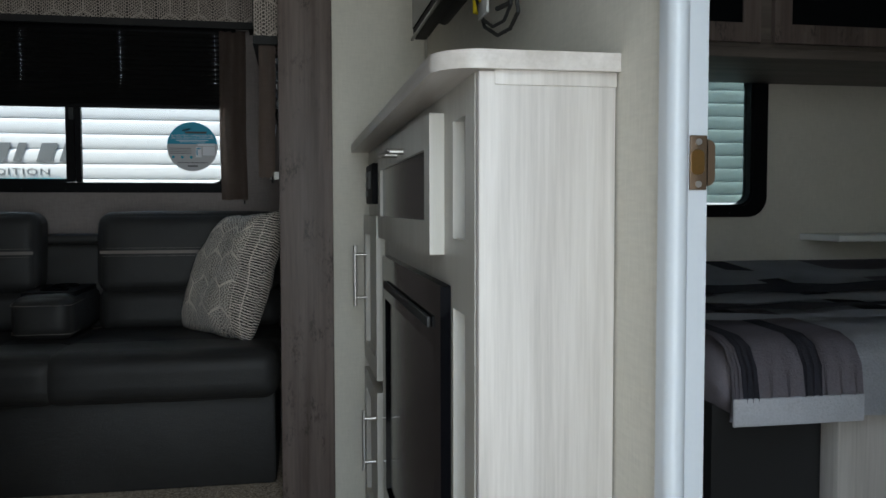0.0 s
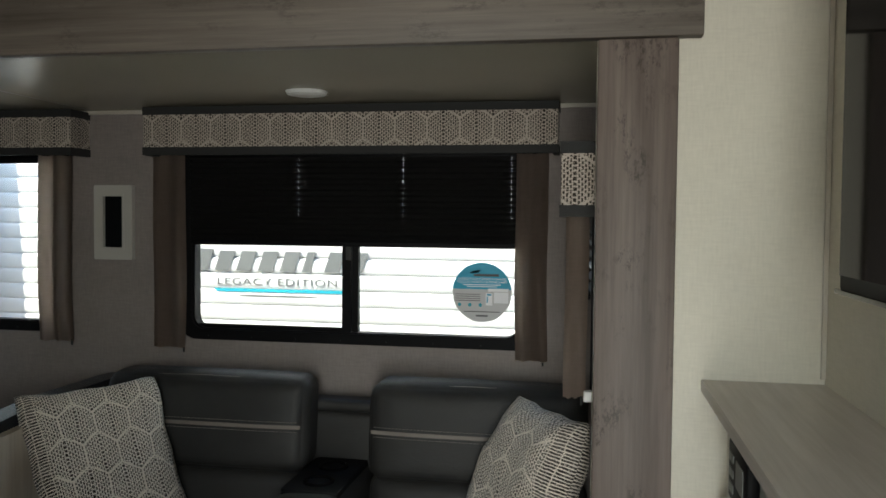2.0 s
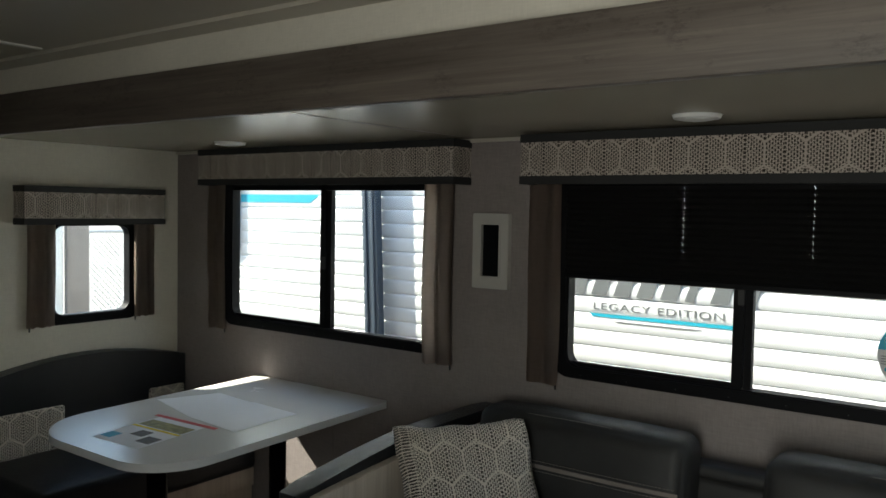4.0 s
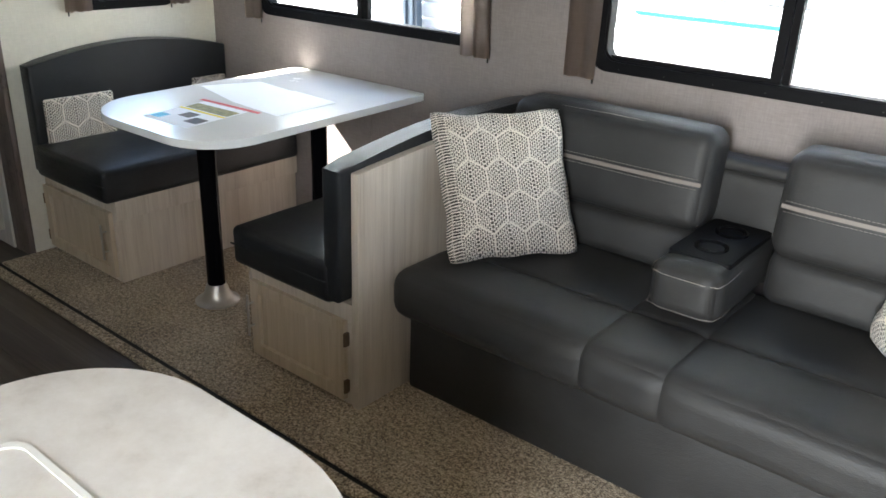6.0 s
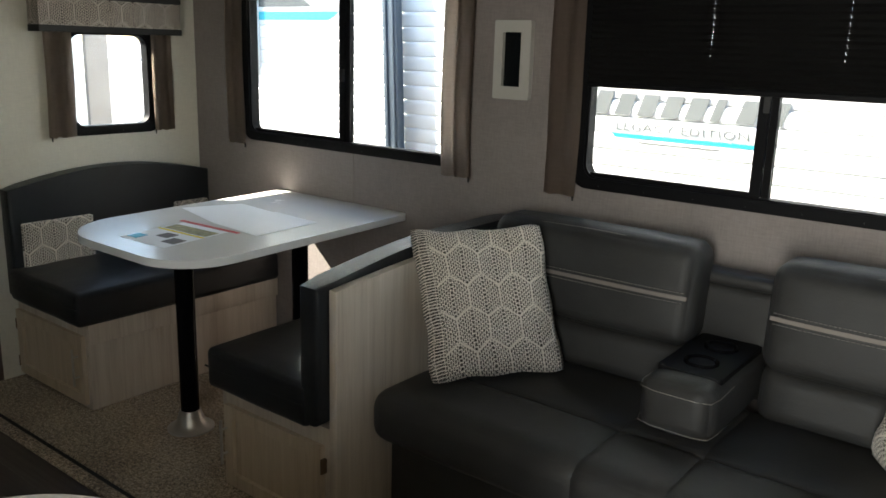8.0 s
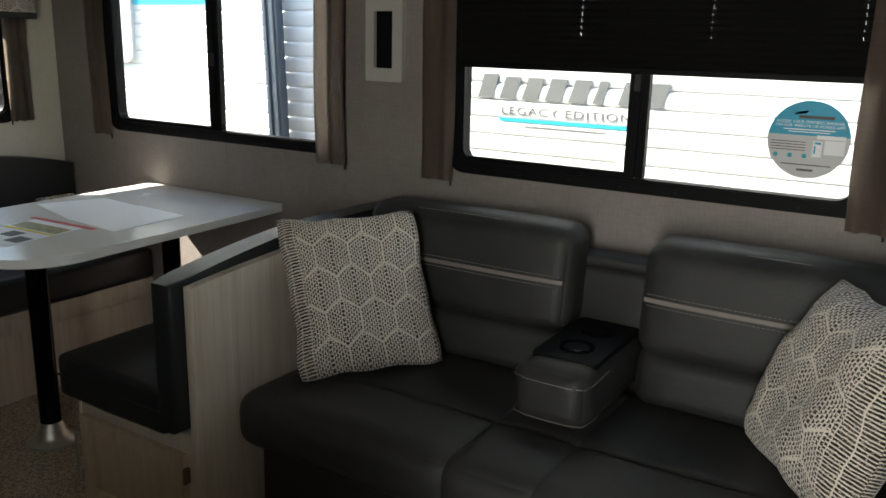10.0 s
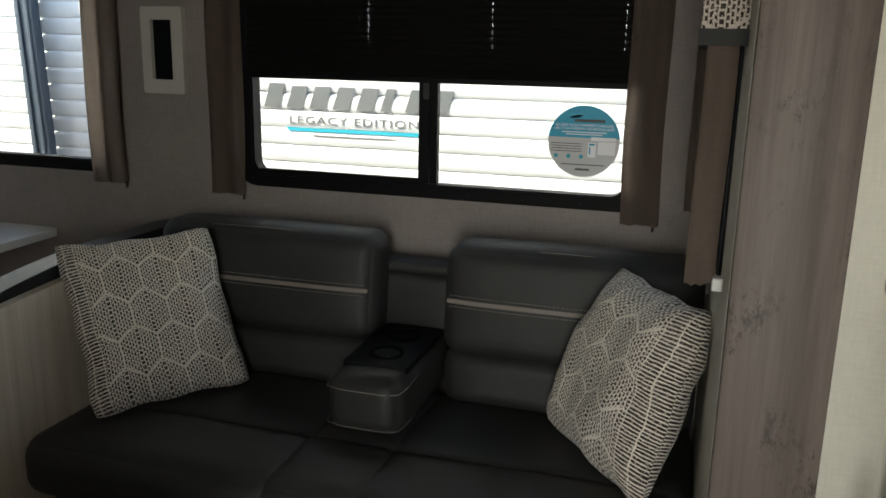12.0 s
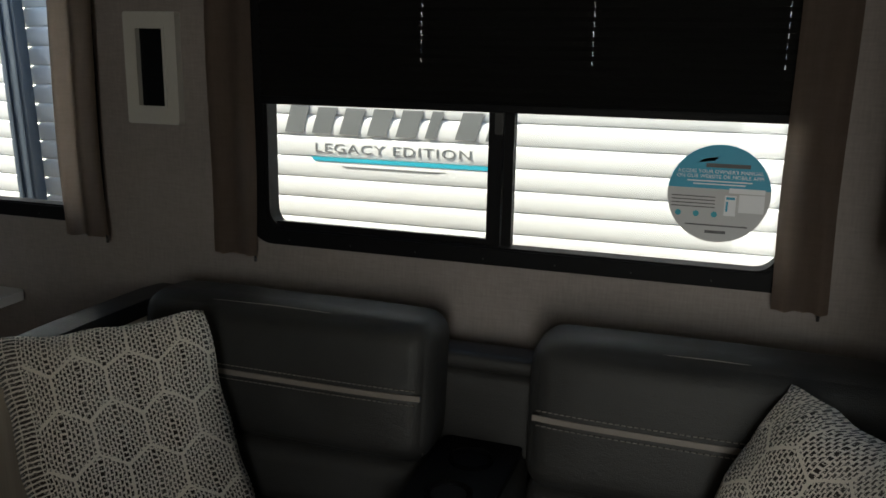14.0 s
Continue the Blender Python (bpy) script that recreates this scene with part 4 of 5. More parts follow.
def dinette_bench(name, wall_x, seat_x, panel, label):
    """A booth bench; wall_x is the back's outer face, seat_x the free seat edge."""
    s = 1 if seat_x > wall_x else -1
    bench = thing(name, ((wall_x + seat_x) / 2, 0.5, 0.0), label, "dinette bench", "dinette benches")
    x0, x1 = sorted((wall_x + s * (0.0 if panel else 0.002), seat_x - s * 0.03))
    bm = bmesh.new()
    box(bm, x0, x1, 0.085, BACK - 0.003, 0.001, 0.35, 0.003)
    box(bm, *sorted((seat_x - s * 0.03, seat_x - s * 0.018)), 0.083, BACK - 0.003, 0.27, 0.35, 0.002)
    body = part("base", bm, BENCHW, bench, "pale wood-look bench base")
    lo, hi = x0 + 0.012, x1 - 0.022
    d = framed_door(bench, "door", "y", lo, hi, 0.022, 0.30 if not panel else 0.295, 0.0845, -1, BENCHD, 0.04, 0.018)
    hx = hi - 0.03 if s > 0 else lo + 0.012
    bar_handle(d, (hx, 0.0665, 0.10), (hx, 0.0665, 0.25), (0, -1, 0), 0.0045, 0.022)
    for z in (0.07, 0.235):
        ex = lo - 0.004 if s > 0 else hi + 0.004
        bm = bmesh.new()
        box(bm, ex - 0.006, ex + 0.006, 0.068, 0.0835, z - 0.022, z + 0.022, 0.001)
        tube(bm, (ex, 0.067, z - 0.022), (ex, 0.067, z + 0.022), 0.004, 8)
        part("hinge", bm, BRONZE, d, "small bronze hinge")
    bm = soft_box(bmesh.new(), *sorted((wall_x + s * 0.05, seat_x)), 0.035, BACK - 0.004, 0.352, 0.485, 0.022, (0.004, 0.004, 0.012), lump=0.003)
    seat = part("seat_cushion", bm, BENCH, bench, "black leatherette seat cushion")
    bm = bmesh.new()
    e = seat_x - s * 0.001
    path_tube(bm, [(e, 0.06, 0.425), (e, BACK - 0.03, 0.425)], 0.003, 6)
    path_tube(bm, [(min(e, wall_x + s * 0.06), 0.034, 0.425), (max(e, wall_x + s * 0.06), 0.034, 0.425)], 0.003, 6)
    part("seam", bm, BENCH, seat)
    bm = bmesh.new()
    prism(bm, arch(0.04, BACK - 0.005, 0.37, 0.772, 0.838) if panel else bow(0.05, BACK - 0.005, 0.37, 0.785, 0.868), "x", *sorted((wall_x + s * 0.002, wall_x + s * 0.08)), 0.016, 3)
    back = part("back_cushion", bm, BENCH, bench, "arched black leatherette back cushion")
    if not panel:
        for a, b in ((0.045, 0.395), (0.755, 0.985)):
            bm = soft_box(bmesh.new(), wall_x + 0.07, wall_x + 0.094, a + 0.045, b, 0.475, 0.668, 0.01, (0.004, 0, 0))
            uv_planar(part("fabric_inset", bm, CUSHION, back, "hexagon-woven fabric panel"), lambda co: (co.y, co.z))
    else:
        bm = bmesh.new()
        prism(bm, arch(0.08, BACK - 0.003, 0.0, 0.764, 0.80), "x", wall_x + 0.001, wall_x + 0.03, 0.003, 2)
        part("end_panel", bm, BENCHW, bench, "pale wood-look arched end panel")
    return bench


dinette_bench("dinette_bench", -1.386, -1.89, True, "black cushioned booth bench with pale end panel beside the sofa")
dinette_bench("dinette_bench", SIDE_W, -2.665, False, "black cushioned booth bench with patterned insets against the end wall")

table = thing("dinette_table", (-2.3, 0.5, 0.0), "white laminate dinette table with rounded corners on two posts", "table")
bm = bmesh.new()
prism(bm, [(x + 0.06 * (1.0 - y), y) for x, y in rounded(-2.655, -1.90, -0.075, BACK - 0.004, (0.25, 0.2, 0.02, 0.02), 12)], "z", 0.744, 0.77, 0.006)
part("tabletop", bm, TABLE, table, "pale grey-white laminate top")
for y in (0.25, 0.80):
    bm = bmesh.new()
    tube(bm, (-2.30, y, 0.05), (-2.30, y, 0.744), 0.034, 28)
    leg = part("leg", bm, GLOSSB, table, "black steel post")
    bm = bmesh.new()
    n = 32
    prof = [(0.0, 0.0), (0.085, 0.001), (0.085, 0.006), (0.066, 0.012), (0.052, 0.028), (0.044, 0.055), (0.037, 0.075), (0.0345, 0.076)]
    loops = [[bm.verts.new((-2.30 + max(r, 0.001) * math.cos(2 * math.pi * k / n), y + max(r, 0.001) * math.sin(2 * math.pi * k / n), z)) for k in range(n)] for r, z in prof]
    for a, b in zip(loops, loops[1:]):
        for k in range(n):
            bm.faces.new((a[k], a[(k + 1) % n], b[(k + 1) % n], b[k]))
    part("foot", bm, STEEL, leg, "flared brushed metal foot")

# papers on the table
ZT = 0.7704


def sheet(name, pts, z, mat, label):
    bm = bmesh.new()
    prism(bm, pts, "z", z, z + 0.0006)
    return tagged(link_mesh(name, bm, mat), label, "paper", "papers on the table")


sheet("paper_sheet", [(-2.582, 0.444), (-2.252, 0.356), (-2.265, 0.643), (-2.496, 0.669)], ZT, PAPER, "loose white paper sheet on the table")
sheet("paper_sheet", [(-2.259, 0.358), (-1.997, 0.335), (-2.017, 0.632), (-2.269, 0.651)], ZT + 0.0012, PAPER, "second white paper sheet overlapping the first")
flyer = thing("flyer", (-2.28, 0.2, ZT), "colour-printed flyer with photos and a red strip", "paper", "papers on the table")


def slab(pts, z, mat, name, label=""):
    bm = bmesh.new()
    prism(bm, pts, "z", z, z + 0.0005)
    return part(name, bm, mat, flyer, label)


def grid_quad(u0, u1, v0, v1):
    o, eu, ev = Vector((-2.307, 0.016)), Vector((0.235, 0.012)), Vector((-0.045, 0.29))
    return [tuple(o + eu * u + ev * v) for u, v in ((u0, v0), (u1, v0), (u1, v1), (u0, v1))]


slab(grid_quad(0, 1, 0, 1), ZT, PAPER, "sheet")
slab(grid_quad(0.03, 0.97, 0.62, 0.84), ZT + 0.0008, OLIVE, "photo", "printed green and ochre photo")
slab(grid_quad(0.35, 0.6, 0.30, 0.48), ZT + 0.0008, SLATE, "photo", "small dark printed picture")
slab(grid_quad(0.68, 0.95, 0.16, 0.36), ZT + 0.0008, SLATE, "photo", "small dark printed picture")
slab(grid_quad(0.03, 0.25, 0.08, 0.26), ZT + 0.0008, BLUE, "photo", "small blue printed picture")
slab(grid_quad(0.0, 1.0, 0.55, 0.59), ZT + 0.0008, YELLOW, "print_strip", "yellow printed strip")
slab(grid_quad(-0.12, 1.2, 0.96, 1.03), ZT + 0.0016, RED, "edge_strip", "red strip")

# ---- cabinet, television ----
CX, CY0, CY1, CT = 0.5, -1.452, -0.002, 1.067
cab = thing("fireplace_cabinet", (0.59, -0.72, 0.0), "pale wood-look cabinet with dark fireplace against the partition", "cabinet")
bm = bmesh.new()
wall_panel(bm, "x", CX, CX + 0.018, CY0 + 0.001, CY1, 0.0, CT, [(-1.395, -1.312, 0.862, 1.022), (-1.395, -1.312, 0.2, 0.765), (-1.285, -0.535, 0.2, 0.785), (-1.21, -0.52, 0.85, 1.03)])
part("face_frame", bm, DOORW, cab, "greige wood-look face frame")
bm = bmesh.new()
box(bm, CX + 0.0005, PX - 0.002, CY0 - 0.018, CY0, 0.0, CT, 0.003)
box(bm, CX + 0.02, PX - 0.002, CY0 - 0.020, CY0 - 0.0175, 1.05, 1.07, 0.001)
part("end_panel", bm, PALE, cab, "pale streaked end panel")
bm = boxes((PX - 0.02, PX - 0.002, CY0, CY1, 0.0, CT), (CX + 0.019, PX - 0.021, CY0, CY1, 0.0, 0.02), (CX + 0.019, PX - 0.021, -1.302, -1.292, 0.02, CT), (CX + 0.019, PX - 0.021, -1.29, -0.5, 0.80, 0.835), (CX + 0.019, PX - 0.021, -0.50, -0.48, 0.02, CT))
part("carcass", bm, WHITE, cab, "white inner boards")
bm = bmesh.new()
prism(bm, rounded(CX - 0.052, PX - 0.001, CY0 - 0.03, CY1, (0.06, 0.0001, 0.0001, 0.0001), 10), "z", CT + 0.0005, CT + 0.0225, 0.006)
part("countertop", bm, TOPWOOD, cab, "wood-look top with one rounded corner")
drawer = framed_door(cab, "flap_door", "x", -1.245, -0.487, 0.835, 1.042, CX, -1, DOORW, 0.05, 0.022, DARKG, "flap door with dark glass")
bm = bmesh.new()
tube(bm, (CX - 0.052, -0.962, 1.006), (CX - 0.052, -0.83, 1.006), 0.005)
tube(bm, (CX - 0.052, -0.962, 1.006), (CX - 0.052, -0.969, 1.006), 0.005, 14, 0.0008)
for y in (-0.945, -0.858):
    tube(bm, (CX - 0.052, y, 1.006), (CX - 0.021, y, 1.006), 0.0055)
part("handle", bm, STEEL, drawer, "brushed nickel bar handle")
side = framed_door(cab, "side_door", "x", -0.435, -0.075, 0.48, 0.885, CX, -1, DOORW, 0.05, 0.022, None, "narrow panelled door")
bm = bmesh.new()
tube(bm, (CX - 0.052, -0.13, 0.63), (CX - 0.052, -0.13, 0.80), 0.005)
for z in (0.655, 0.775):
    tube(bm, (CX - 0.052, -0.13, z), (CX - 0.021, -0.13, z), 0.0045)
part("handle", bm, STEEL, side, "brushed nickel bar handle")
low = framed_door(cab, "lower_door", "x", -0.435, -0.075, 0.06, 0.45, CX, -1, DOORW, 0.05, 0.022, None, "narrow panelled door")
bm = bmesh.new()
tube(bm, (CX - 0.052, -0.40, 0.25), (CX - 0.052, -0.40, 0.40), 0.005)
for z in (0.27, 0.38):
    tube(bm, (CX - 0.052, -0.40, z), (CX - 0.021, -0.40, z), 0.0045)
part("handle", bm, STEEL, low, "brushed nickel bar handle")

fire = thing("electric_fireplace", (0.5, -0.91, 0.2), "black glass-fronted electric fireplace set in the cabinet", "fireplace")
bm = bmesh.new()
ring(bm, rounded(-1.30, -0.52, 0.19, 0.795, (0.004,) * 4, 2), rounded(-1.245, -0.575, 0.26, 0.70, (0.004,) * 4, 2), "x", CX - 0.016, CX - 0.001)
part("frame", bm, GLOSSB, fire)
part("glass", boxes((CX - 0.009, CX - 0.004, -1.245, -0.575, 0.26, 0.70)), DARKG, fire, "smoky glass front")
bm = bmesh.new()
box(bm, CX - 0.0225, CX - 0.0165, -1.22, -0.60, 0.725, 0.742, 0.002)
part("vent_slot", bm, RUBBER, fire, "dark heater outlet slot")

stereo = thing("wall_stereo", (0.49, -0.24, 0.92), "small black control unit set in the cabinet", "stereo")
bm = bmesh.new()
box(bm, CX - 0.022, CX - 0.001, -0.325, -0.155, 0.915, 1.02, 0.005)
part("body", bm, BLACK, stereo)
bm = bmesh.new()
box(bm, CX - 0.0235, CX - 0.0225, -0.30, -0.235, 0.955, 1.0)
for k in range(3):
    box(bm, CX - 0.025, CX - 0.0225, -0.215, -0.175, 0.935 + 0.026 * k, 0.95 + 0.026 * k, 0.001)
part("buttons", bm, DECAL, stereo, "grey buttons and display")

tv = thing("television", (0.59, -0.94, 1.29), "black flat television on a wall bracket above the cabinet", "television")
bm = bmesh.new()
box(bm, 0.566, 0.60, -1.425, -0.465, 1.305, 1.86, 0.006)
box(bm, 0.60, 0.628, -1.3, -0.6, 1.31, 1.66, 0.012)
part("casing", bm, BLACK, tv)
bm = bmesh.new()
box(bm, 0.5625, 0.5665, -1.412, -0.478, 1.328, 1.85)
part("screen", bm, GLOSSB, tv, "glossy dark screen")
bm = bmesh.new()
box(bm, 0.56, 0.567, -1.425, -0.465, 1.302, 1.309, 0.002)
part("lower_bezel", bm, GLOSSB, tv, "glossy black lower bezel edge")
bm = bmesh.new()
box(bm, 0.63, PX - 0.001, -1.08, -0.84, 1.40, 1.62, 0.004)
part("bracket", bm, RUBBER, tv, "black wall bracket")
tag = thing("price_tag", (0.56, -1.33, 1.29), "yellow printed energy label hanging on the television", "label")
bm = bmesh.new()
box(bm, 0.5585, 0.5605, -1.42, -1.305, 1.29, 1.54)
part("card", bm, YELLOW, tag)
lettering("$8", 0.024, pose(0.5582, -1.325, 1.357, 90, 0, -90), DECALD, tag)
for k in range(4):
    for z in (1.335, 1.298):
        part("print_line", boxes((0.5577, 0.5584, -1.40, -1.315, z + 0.005 * k, z + 0.0012 + 0.005 * k)), DECALD, tag, "unreadable small print line")
bm = bmesh.new()
box(bm, 0.5577, 0.5584, -1.33, -1.318, 1.322, 1.331)
part("print_block", bm, BLUE, tag)

cable = thing("power_cable", (0.64, -1.0, 1.2), "looped black power cable with a white tag hanging from the television", "cable")
bm = bmesh.new()
loop = [(0.63, -0.86, 1.36), (0.635, -0.87, 1.30), (0.64, -0.9, 1.245), (0.648, -0.97, 1.215), (0.65, -1.05, 1.21), (0.648, -1.11, 1.225), (0.64, -1.12, 1.26), (0.635, -1.09, 1.31), (0.63, -1.07, 1.38)]
fine = [tuple(Vector(a).lerp(Vector(b), k / 4)) for a, b in zip(loop, loop[1:]) for k in range(4)] + [loop[-1]]
path_tube(bm, fine, 0.0035)
path_tube(bm, [(x - 0.012, y * 0.9 - 0.11, z + 0.012) for x, y, z in fine], 0.003)
path_tube(bm, [(0.64, -1.0, 1.255), (0.645, -1.06, 1.25), (0.645, -1.12, 1.262)], 0.0045)
part("cord", bm, RUBBER, cable)
bm = bmesh.new()
box(bm, 0.622, 0.626, -0.995, -0.925, 1.25, 1.28, 0.001)
part("tag", bm, WHITE, cable, "white paper cable tag")
bm = bmesh.new()
tube(bm, (0.63, -0.88, 1.275), (0.63, -0.875, 1.31), 0.008)
part("connector", bm, YELLOW, cable, "yellow cable end")

# ---- kitchen counter ----
isl = thing("kitchen_island", (-0.5, -1.6, 0.0), "pale wood-look kitchen counter base with stone-look top", "kitchen counter")
bm = bmesh.new()
prism(bm, rounded(-0.80, -0.17, DOOR_Y + 0.004, -0.95, (0.001, 0.001, 0.27, 0.19), 14), "z", 0.842, 0.882, 0.012)
part("countertop", bm, STONE, isl, "cream stone-look laminate top")
bm = bmesh.new()
box(bm, -0.74, -0.225, DOOR_Y + 0.004, -1.06, -0.012, 0.84, 0.004)
part("body", bm, BENCHW, isl)
bm = bmesh.new()
for a, b in ((-1.38, -1.09), (-1.74, -1.42), (-2.12, -1.78)):
    ring(bm, rounded(a, b, 0.06, 0.80, (0.001,) * 4, 1), rounded(a + 0.05, b - 0.05, 0.11, 0.75, (0.001,) * 4, 1), "x", -0.2245, -0.21)
part("side_frame", bm, BENCHW, isl, "pale framed side panels")
bm = bmesh.new()
o = rounded(-0.675, -0.34, -2.0, -1.146, (0.03,) * 4, 6)
i = rounded(-0.667, -0.348, -1.992, -1.154, (0.026,) * 4, 6)
ring(bm, o, i, "z", 0.8815, 0.8846)
part("sink_rim", bm, WHITE, isl, "pale raised rim round the covered sink")
bm = bmesh.new()
prism(bm, rounded(-0.666, -0.349, -1.991, -1.155, (0.026,) * 4, 6), "z", 0.8815, 0.8828)
part("sink_cover", bm, STONE, isl, "stone-look sink cover")

# tall cupboard beyond the recess
pan = thing("pantry_cupboard", (-3.8, 0.0, 0.0), "pale wood-look tall cupboard beyond the dinette", "cupboard")
bm = bmesh.new()
box(bm, -4.3, SIDE_W - 0.14, -0.03, -0.002, -0.012, 1.74, 0.002)
part("body", bm, PALE, pan)
framed_door(pan, "door", "y", -4.2, -3.45, 0.06, 0.85, -0.031, -1, DOORW, 0.05, 0.018)
framed_door(pan, "door", "y", -4.2, -3.45, 0.9, 1.7, -0.031, -1, DOORW, 0.05, 0.018)

# ---- bedroom ----
bed = thing("bed", (1.7, -0.6, 0.0), "made bed with a grey plaid quilt", "bed")
bm = bmesh.new()
box(bm, 1.06, 2.6, -1.0, -0.1, -0.012, 0.53)
part("base", bm, RUBBER, bed, "dark bed base")
bm = bmesh.new()
box(bm, 1.285, 2.6, -1.06, -1.005, -0.012, 0.52, 0.003)
part("side_board", bm, PALE, bed, "pale wood-look bed board")
bm = soft_box(bmesh.new(), 1.04, 2.65, -1.10, -0.02, 0.515, 0.66, 0.07, (0.0, 0.0, 0.012), n=16, lump=0.006)
part("mattress", bm, QUILT, bed)


def quilt_strip(x0, x1, mat, name, grow):
    bm = bmesh.new()
    prof = [(-1.105 - grow, 0.525), (-1.112 - grow, 0.57), (-1.105 - grow, 0.62), (-1.085, 0.652 + grow), (-1.045, 0.667 + grow), (-0.6, 0.685 + grow), (-0.06, 0.735 + grow)]
    n = 8
    cols = [[bm.verts.new((x0 + (x1 - x0) * k / n, y + 0.006 * math.sin(k * 2.1 + x0 * 30) * (1 if z < 0.62 else 0.3), z)) for y, z in prof] for k in range(n + 1)]
    for a, b in zip(cols, cols[1:]):
        for k in range(len(prof) - 1):
            bm.faces.new((a[k], b[k], b[k + 1], a[k + 1]))
    bmesh.ops.solidify(bm, geom=bm.faces[:], thickness=0.006)
    return part(name, bm, mat, bed)


STRIPES = ((1.035, 1.055, QUILT), (1.055, 1.085, QUILTD), (1.085, 1.175, QUILT), (1.175, 1.215, QUILTD), (1.215, 1.295, QUILT), (1.295, 1.52, QUILTL), (1.52, 1.6, QUILTD), (1.6, 1.85, QUILTL), (1.85, 2.64, QUILT))
for k, (a, b, cloth) in enumerate(STRIPES):
    quilt_strip(a, b, cloth, "quilt_stripe", 0.002 + 0.001 * (k % 2))
bm = bmesh.new()
box(bm, 1.037, 1.294, -1.119, -1.1125, 0.518, 0.568, 0.003)
part("quilt_hem", bm, QUILTL, bed, "pale quilt hem")
# bands that cross the stripes on top of the quilt
for y0, y1, cloth in ((-1.0, -0.93, QUILTL), (-0.86, -0.78, QUILTD), (-0.74, -0.62, QUILTL), (-0.58, -0.47, QUILTD), (-0.40, -0.27, QUILTL)):
    bm = bmesh.new()
    grid = [[bm.verts.new((1.05 + 0.064 * i, y0 + (y1 - y0) * j / 3 + 0.012 * math.sin(i * 0.9 + y0 * 5), 0.692 + 0.1 * max(0.0, y0 + (y1 - y0) * j / 3 + 0.6) + 0.003 * math.sin(i * 1.3 + j + y0 * 9))) for j in range(4)] for i in range(25)]
    for p, q in zip(grid, grid[1:]):
        for j in range(3):
            bm.faces.new((p[j], q[j], q[j + 1], p[j + 1]))
    bmesh.ops.solidify(bm, geom=bm.faces[:], thickness=0.008)
    part("quilt_band", bm, cloth, bed)

over = thing("overhead_cupboard", (1.8, -0.2, 1.34), "wood-look overhead cupboard along the bedroom wall", "cupboard")
bm = bmesh.new()
box(bm, 0.74, 2.9, -0.40, -0.003, 1.325, ROOF - 0.003, 0.003)
box(bm, 0.74, 2.9, -0.42, -0.003, 1.30, 1.325, 0.003)
part("body", bm, BEAM, over)
for k in range(3):
    framed_door(over, "door", "y", 0.80 + 0.74 * k, 1.50 + 0.74 * k, 1.34, 1.92, -0.401, -1, POST, 0.05, 0.018, DARKG)
bm = bmesh.new()
box(bm, 1.9, 2.4, -0.2, -0.003, 0.80, 0.82, 0.003)
tagged(link_mesh("bedside_shelf", bm, WHITE), "small pale shelf on the bedroom wall", "shelf")

# ---- outdoors ----
bm = bmesh.new()
bmesh.ops.create_grid(bm, x_segments=8, y_segments=8, size=400, matrix=Matrix.Translation((0, 0, -0.75)))
setting("ground", bm, GRAVEL, "pale gravel yard", "ground")

NX0, NX1, NY, NZ0, NZ1 = -4.95, 3.6, 2.0, -0.451, 2.55
trailer = thing("neighbour_trailer", (-0.7, NY, -0.75), "white travel trailer with ribbed metal siding parked alongside", "trailer")
bm = bmesh.new()
pitch = 0.0754
prof = [(0.0, 0.003), (0.003, -0.002), (0.012, -0.0046), (0.024, -0.006), (0.040, -0.0064), (0.054, -0.006), (0.064, -0.0048), (0.0705, -0.002), (0.0735, 0.002)]
zs = [(NZ0 + k * pitch + a, NY + b) for k in range(int((NZ1 - NZ0) / pitch)) for a, b in prof]
lo = [bm.verts.new((NX0, y, z)) for z, y in zs]
hi = [bm.verts.new((NX1, y, z)) for z, y in zs]
for k in range(len(zs) - 1):
    bm.faces.new((lo[k], hi[k], hi[k + 1], lo[k + 1]))
box(bm, NX0, NX1, NY + 0.012, NY + 2.4, NZ0, NZ1)
part("siding", bm, SIDING, trailer, "ribbed white siding")
part("roof", boxes((NX0 - 0.03, NX1 + 0.03, NY - 0.03, NY + 2.43, NZ1, NZ1 + 0.08), bevel=0.02), SIDING, trailer)
for x in (-2.2, 0.9):
    part("wheel", tube(bmesh.new(), (x, NY + 0.25, -0.42), (x, NY + 0.48, -0.42), 0.33, 32), RUBBER, trailer, "black tyre")
part("underside", boxes((NX0 + 0.2, NX1 - 0.2, NY + 0.5, NY + 1.9, -0.75, NZ0)), RUBBER, trailer)
# slanted grey shapes that stand for the maker's mark
for k in range(8):
    x, wide = -1.645 + k * 0.109, (0.04 if k == 5 else 0.075)
    bm = bmesh.new()
    prism(bm, [(x, 1.142), (x + wide, 1.142), (x + wide + 0.03, 1.245 if k == 0 else 1.236), (x + 0.03, 1.245 if k == 0 else 1.236)], "y", NY - 0.0078, NY - 0.0068)
    part("mark_shape", bm, DECAL, trailer, "slanted grey block")
lettering("LEGACY EDITION", 0.046, pose(-1.225, NY - 0.0074, 1.076, 90) @ Matrix.Diagonal((1.5, 1, 1, 1)), DECAL, trailer, 1.12)
bm = bmesh.new()
prism(bm, [(-1.54, 1.058), (-0.86, 1.058), (-0.86, 1.043), (-1.525, 1.043)], "y", NY - 0.0078, NY - 0.0068)
part("teal_stripe", bm, TEAL, trailer, "thin teal stripe")
bm = bmesh.new()
prism(bm, [(-1.42, 1.028), (-1.02, 1.028), (-1.06, 1.022), (-1.40, 1.022)], "y", NY - 0.0078, NY - 0.0068)
part("grey_stripe", bm, DECAL, trailer, "thin grey stripe")
bm = bmesh.new()
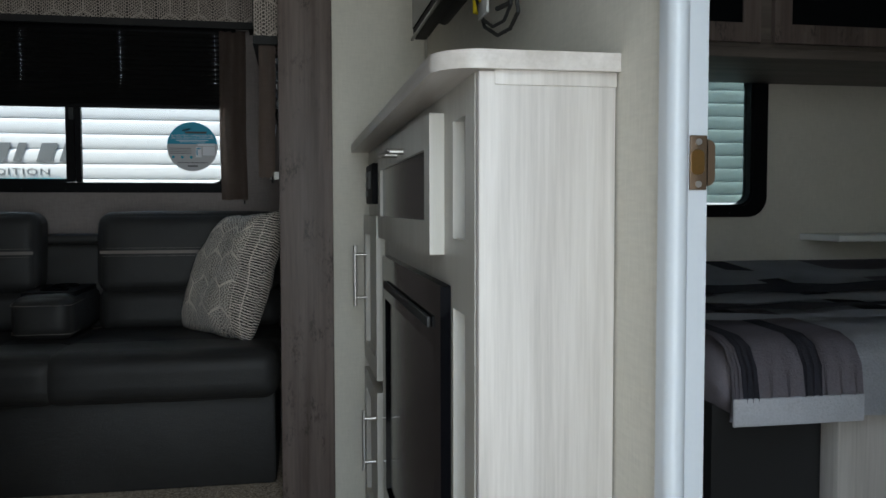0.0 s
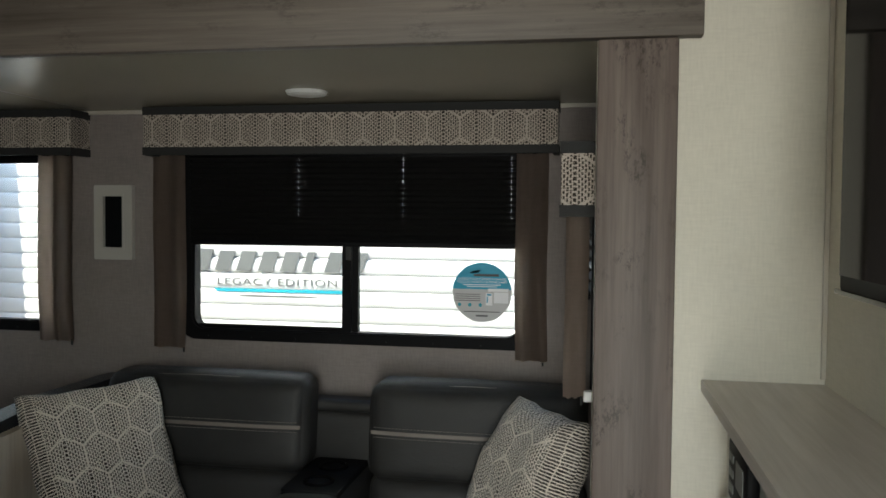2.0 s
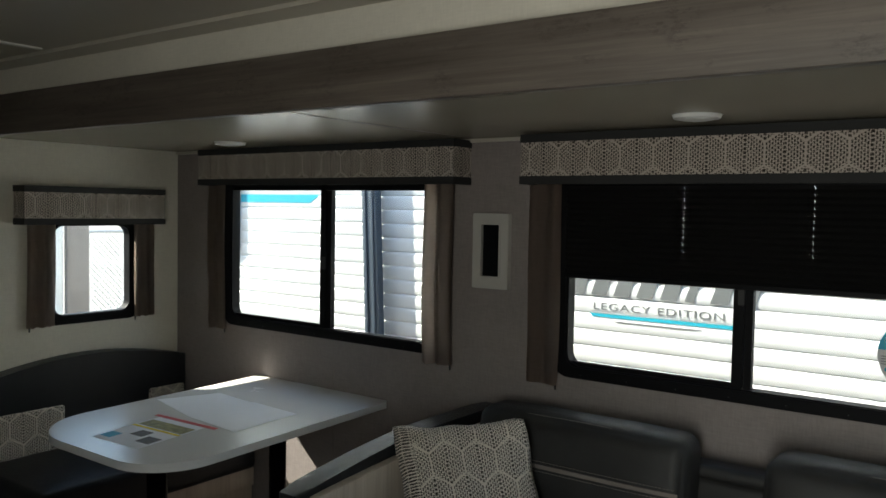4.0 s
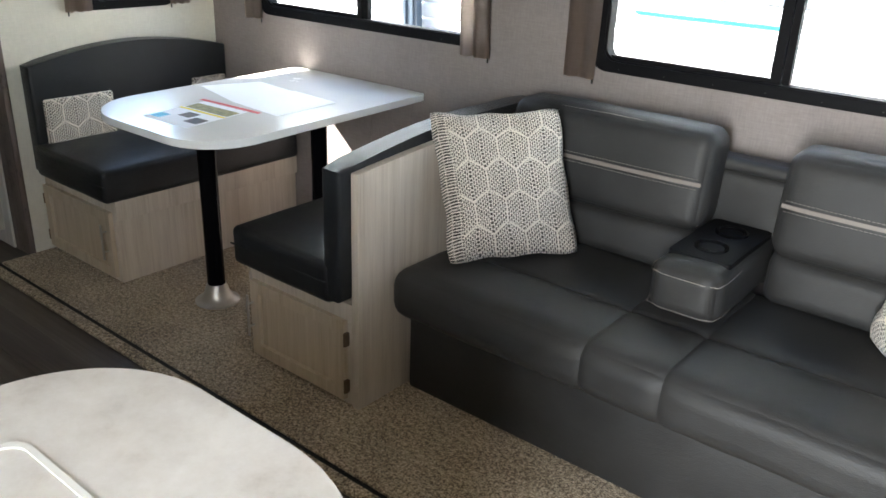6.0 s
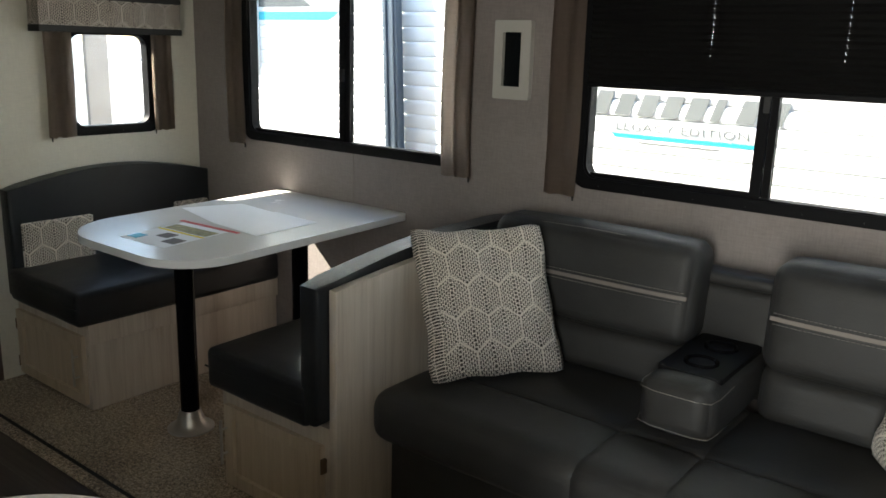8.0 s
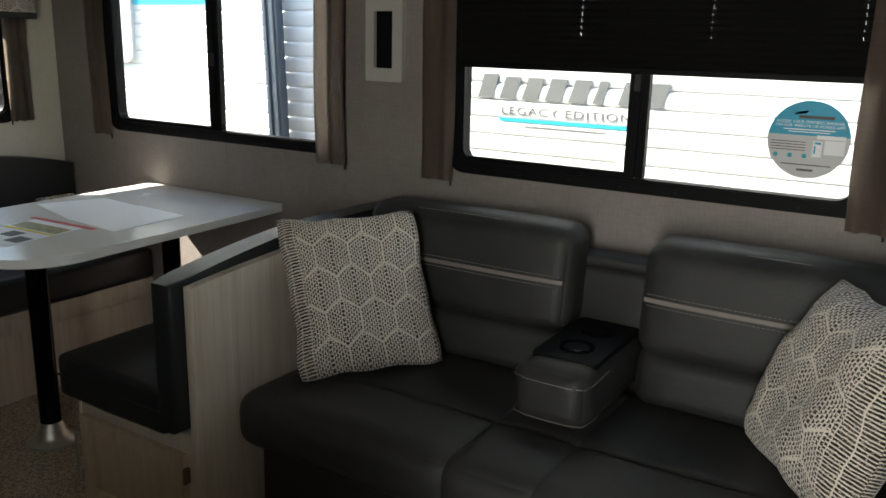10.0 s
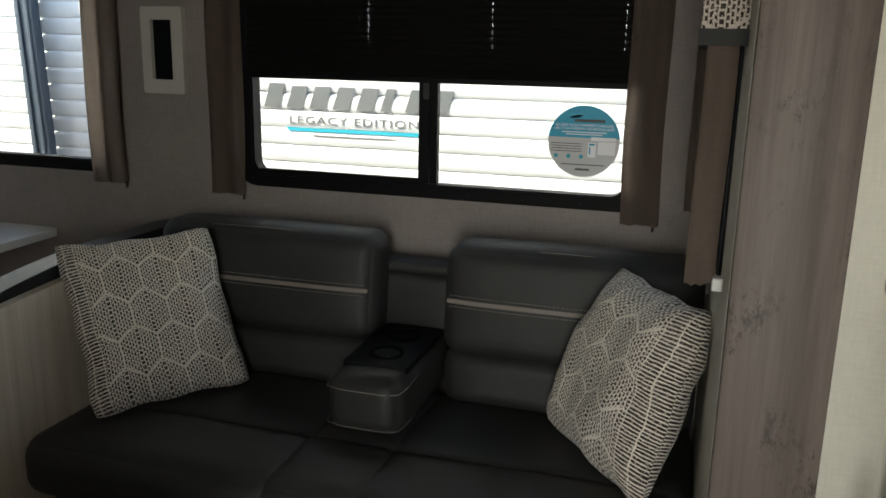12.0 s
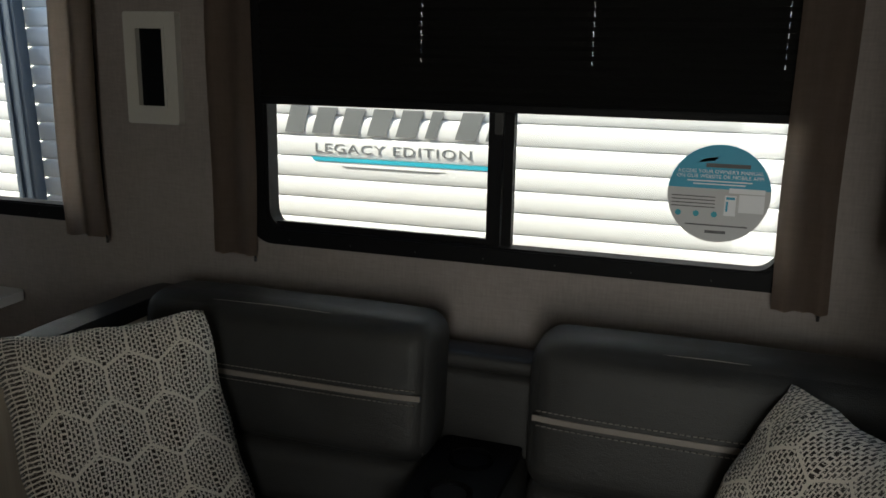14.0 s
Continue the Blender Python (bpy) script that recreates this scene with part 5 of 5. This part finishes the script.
prism(bm, [(-4.9, 1.54), (-3.36, 1.54), (-3.27, 1.588), (-4.9, 1.588)], "y", NY - 0.0078, NY - 0.0068)
part("teal_stripe", bm, TEAL, trailer, "broad teal stripe")
bm = bmesh.new()
prism(bm, [(-4.9, 1.615), (-3.50, 1.615), (-3.62, 1.70), (-4.9, 1.70)], "y", NY - 0.0078, NY - 0.0068)
part("dark_stripe", bm, DECALD, trailer, "dark grey stripe")
bm = bmesh.new()
ring(bm, rounded(-4.75, -3.97, 1.215, 2.1, (0.06,) * 4), rounded(-4.71, -4.01, 1.255, 2.06, (0.05,) * 4), "y", NY - 0.03, NY - 0.006)
tf = part("hatch", bm, GREYW, trailer, "pale grey hatch surround")
bm = bmesh.new()
prism(bm, rounded(-4.705, -4.015, 1.26, 2.055, (0.05,) * 4), "y", NY - 0.02, NY - 0.01)
part("hatch_panel", bm, GREYW, tf, "pale grey hatch panel")
bm = bmesh.new()
box(bm, -2.875, -2.775, NY - 0.085, NY - 0.03, -0.2, 2.5, 0.008)
box(bm, -2.86, -2.84, NY - 0.092, NY - 0.0855, -0.2, 2.5, 0.002)
box(bm, -2.81, -2.79, NY - 0.092, NY - 0.0855, -0.2, 2.5, 0.002)
box(bm, -2.87, -2.78, NY - 0.03, NY - 0.002, 2.3, 2.4)
box(bm, -2.87, -2.78, NY - 0.03, NY - 0.002, 0.1, 0.2)
for v in bm.verts:
    v.co.x -= 0.05 * (v.co.z - 1.4)
part("awning_arm", bm, ARM, trailer, "blue-grey awning arm")

white = thing("parked_trailer", (-9.0, 0.5, -0.75), "plain white trailer standing beyond the small window", "trailer")
bm = bmesh.new()
box(bm, -10.4, -8.0, -4.0, 3.05, -0.3, 2.5, 0.05)
part("body", bm, SIDING, white)
bm = bmesh.new()
box(bm, -8.03, -7.96, 3.05, 3.3, -0.3, 2.5, 0.02)
part("corner_post", bm, STRIPE, white, "grey corner post")
part("underside", boxes((-10.2, -8.2, -3.5, 2.8, -0.75, -0.3)), RUBBER, white)

fence = thing("chain_link_fence", (-9.5, 5.0, -0.75), "galvanised chain-link fence across the yard", "fence")
for y in (3.4, 6.4, 9.4):
    part("post", tube(bmesh.new(), (-11.0, y, -0.75), (-11.0, y, 1.15), 0.03, 10), STEEL, fence)
bm = bmesh.new()
tube(bm, (-11.0, 3.4, 1.1), (-11.0, 9.4, 1.1), 0.02, 8)
part("rail", bm, STEEL, fence)
bm = bmesh.new()
k = 3.4
while k < 6.4:
    for s in (1, -1):
        y0, y1 = (k, k + 1.7) if s > 0 else (k + 1.7, k)
        tube(bm, (-11.0 + 0.003 * s, y0, -0.7), (-11.0 + 0.003 * s, y1, 1.1), 0.004, 4)
    k += 0.085
tagged(part("mesh_wire", bm, STEEL, fence, "diamond wire mesh"), kind="stuff")

# ---- floor planks ----
bm = bmesh.new()
box(bm, 0.0012, 1.2188, 0.0012, 0.1508, -0.0158, -0.012, 0.0008, 1)
plank_mesh = link_mesh("plank", bm, FLOORB)
first = True
for r in range(15):
    for c in range(5):
        x = -3.5 + c * 1.22 + (r * 0.43) % 1.22 - 0.6
        y = DOOR_Y + 0.012 + r * 0.152
        if y + 0.15 > -0.216 + 0.03:
            continue
        ob = plank_mesh if first else new("plank", plank_mesh.data)
        first = False
        ob.parent = floor
        ob.location = (x, y, 0.0)
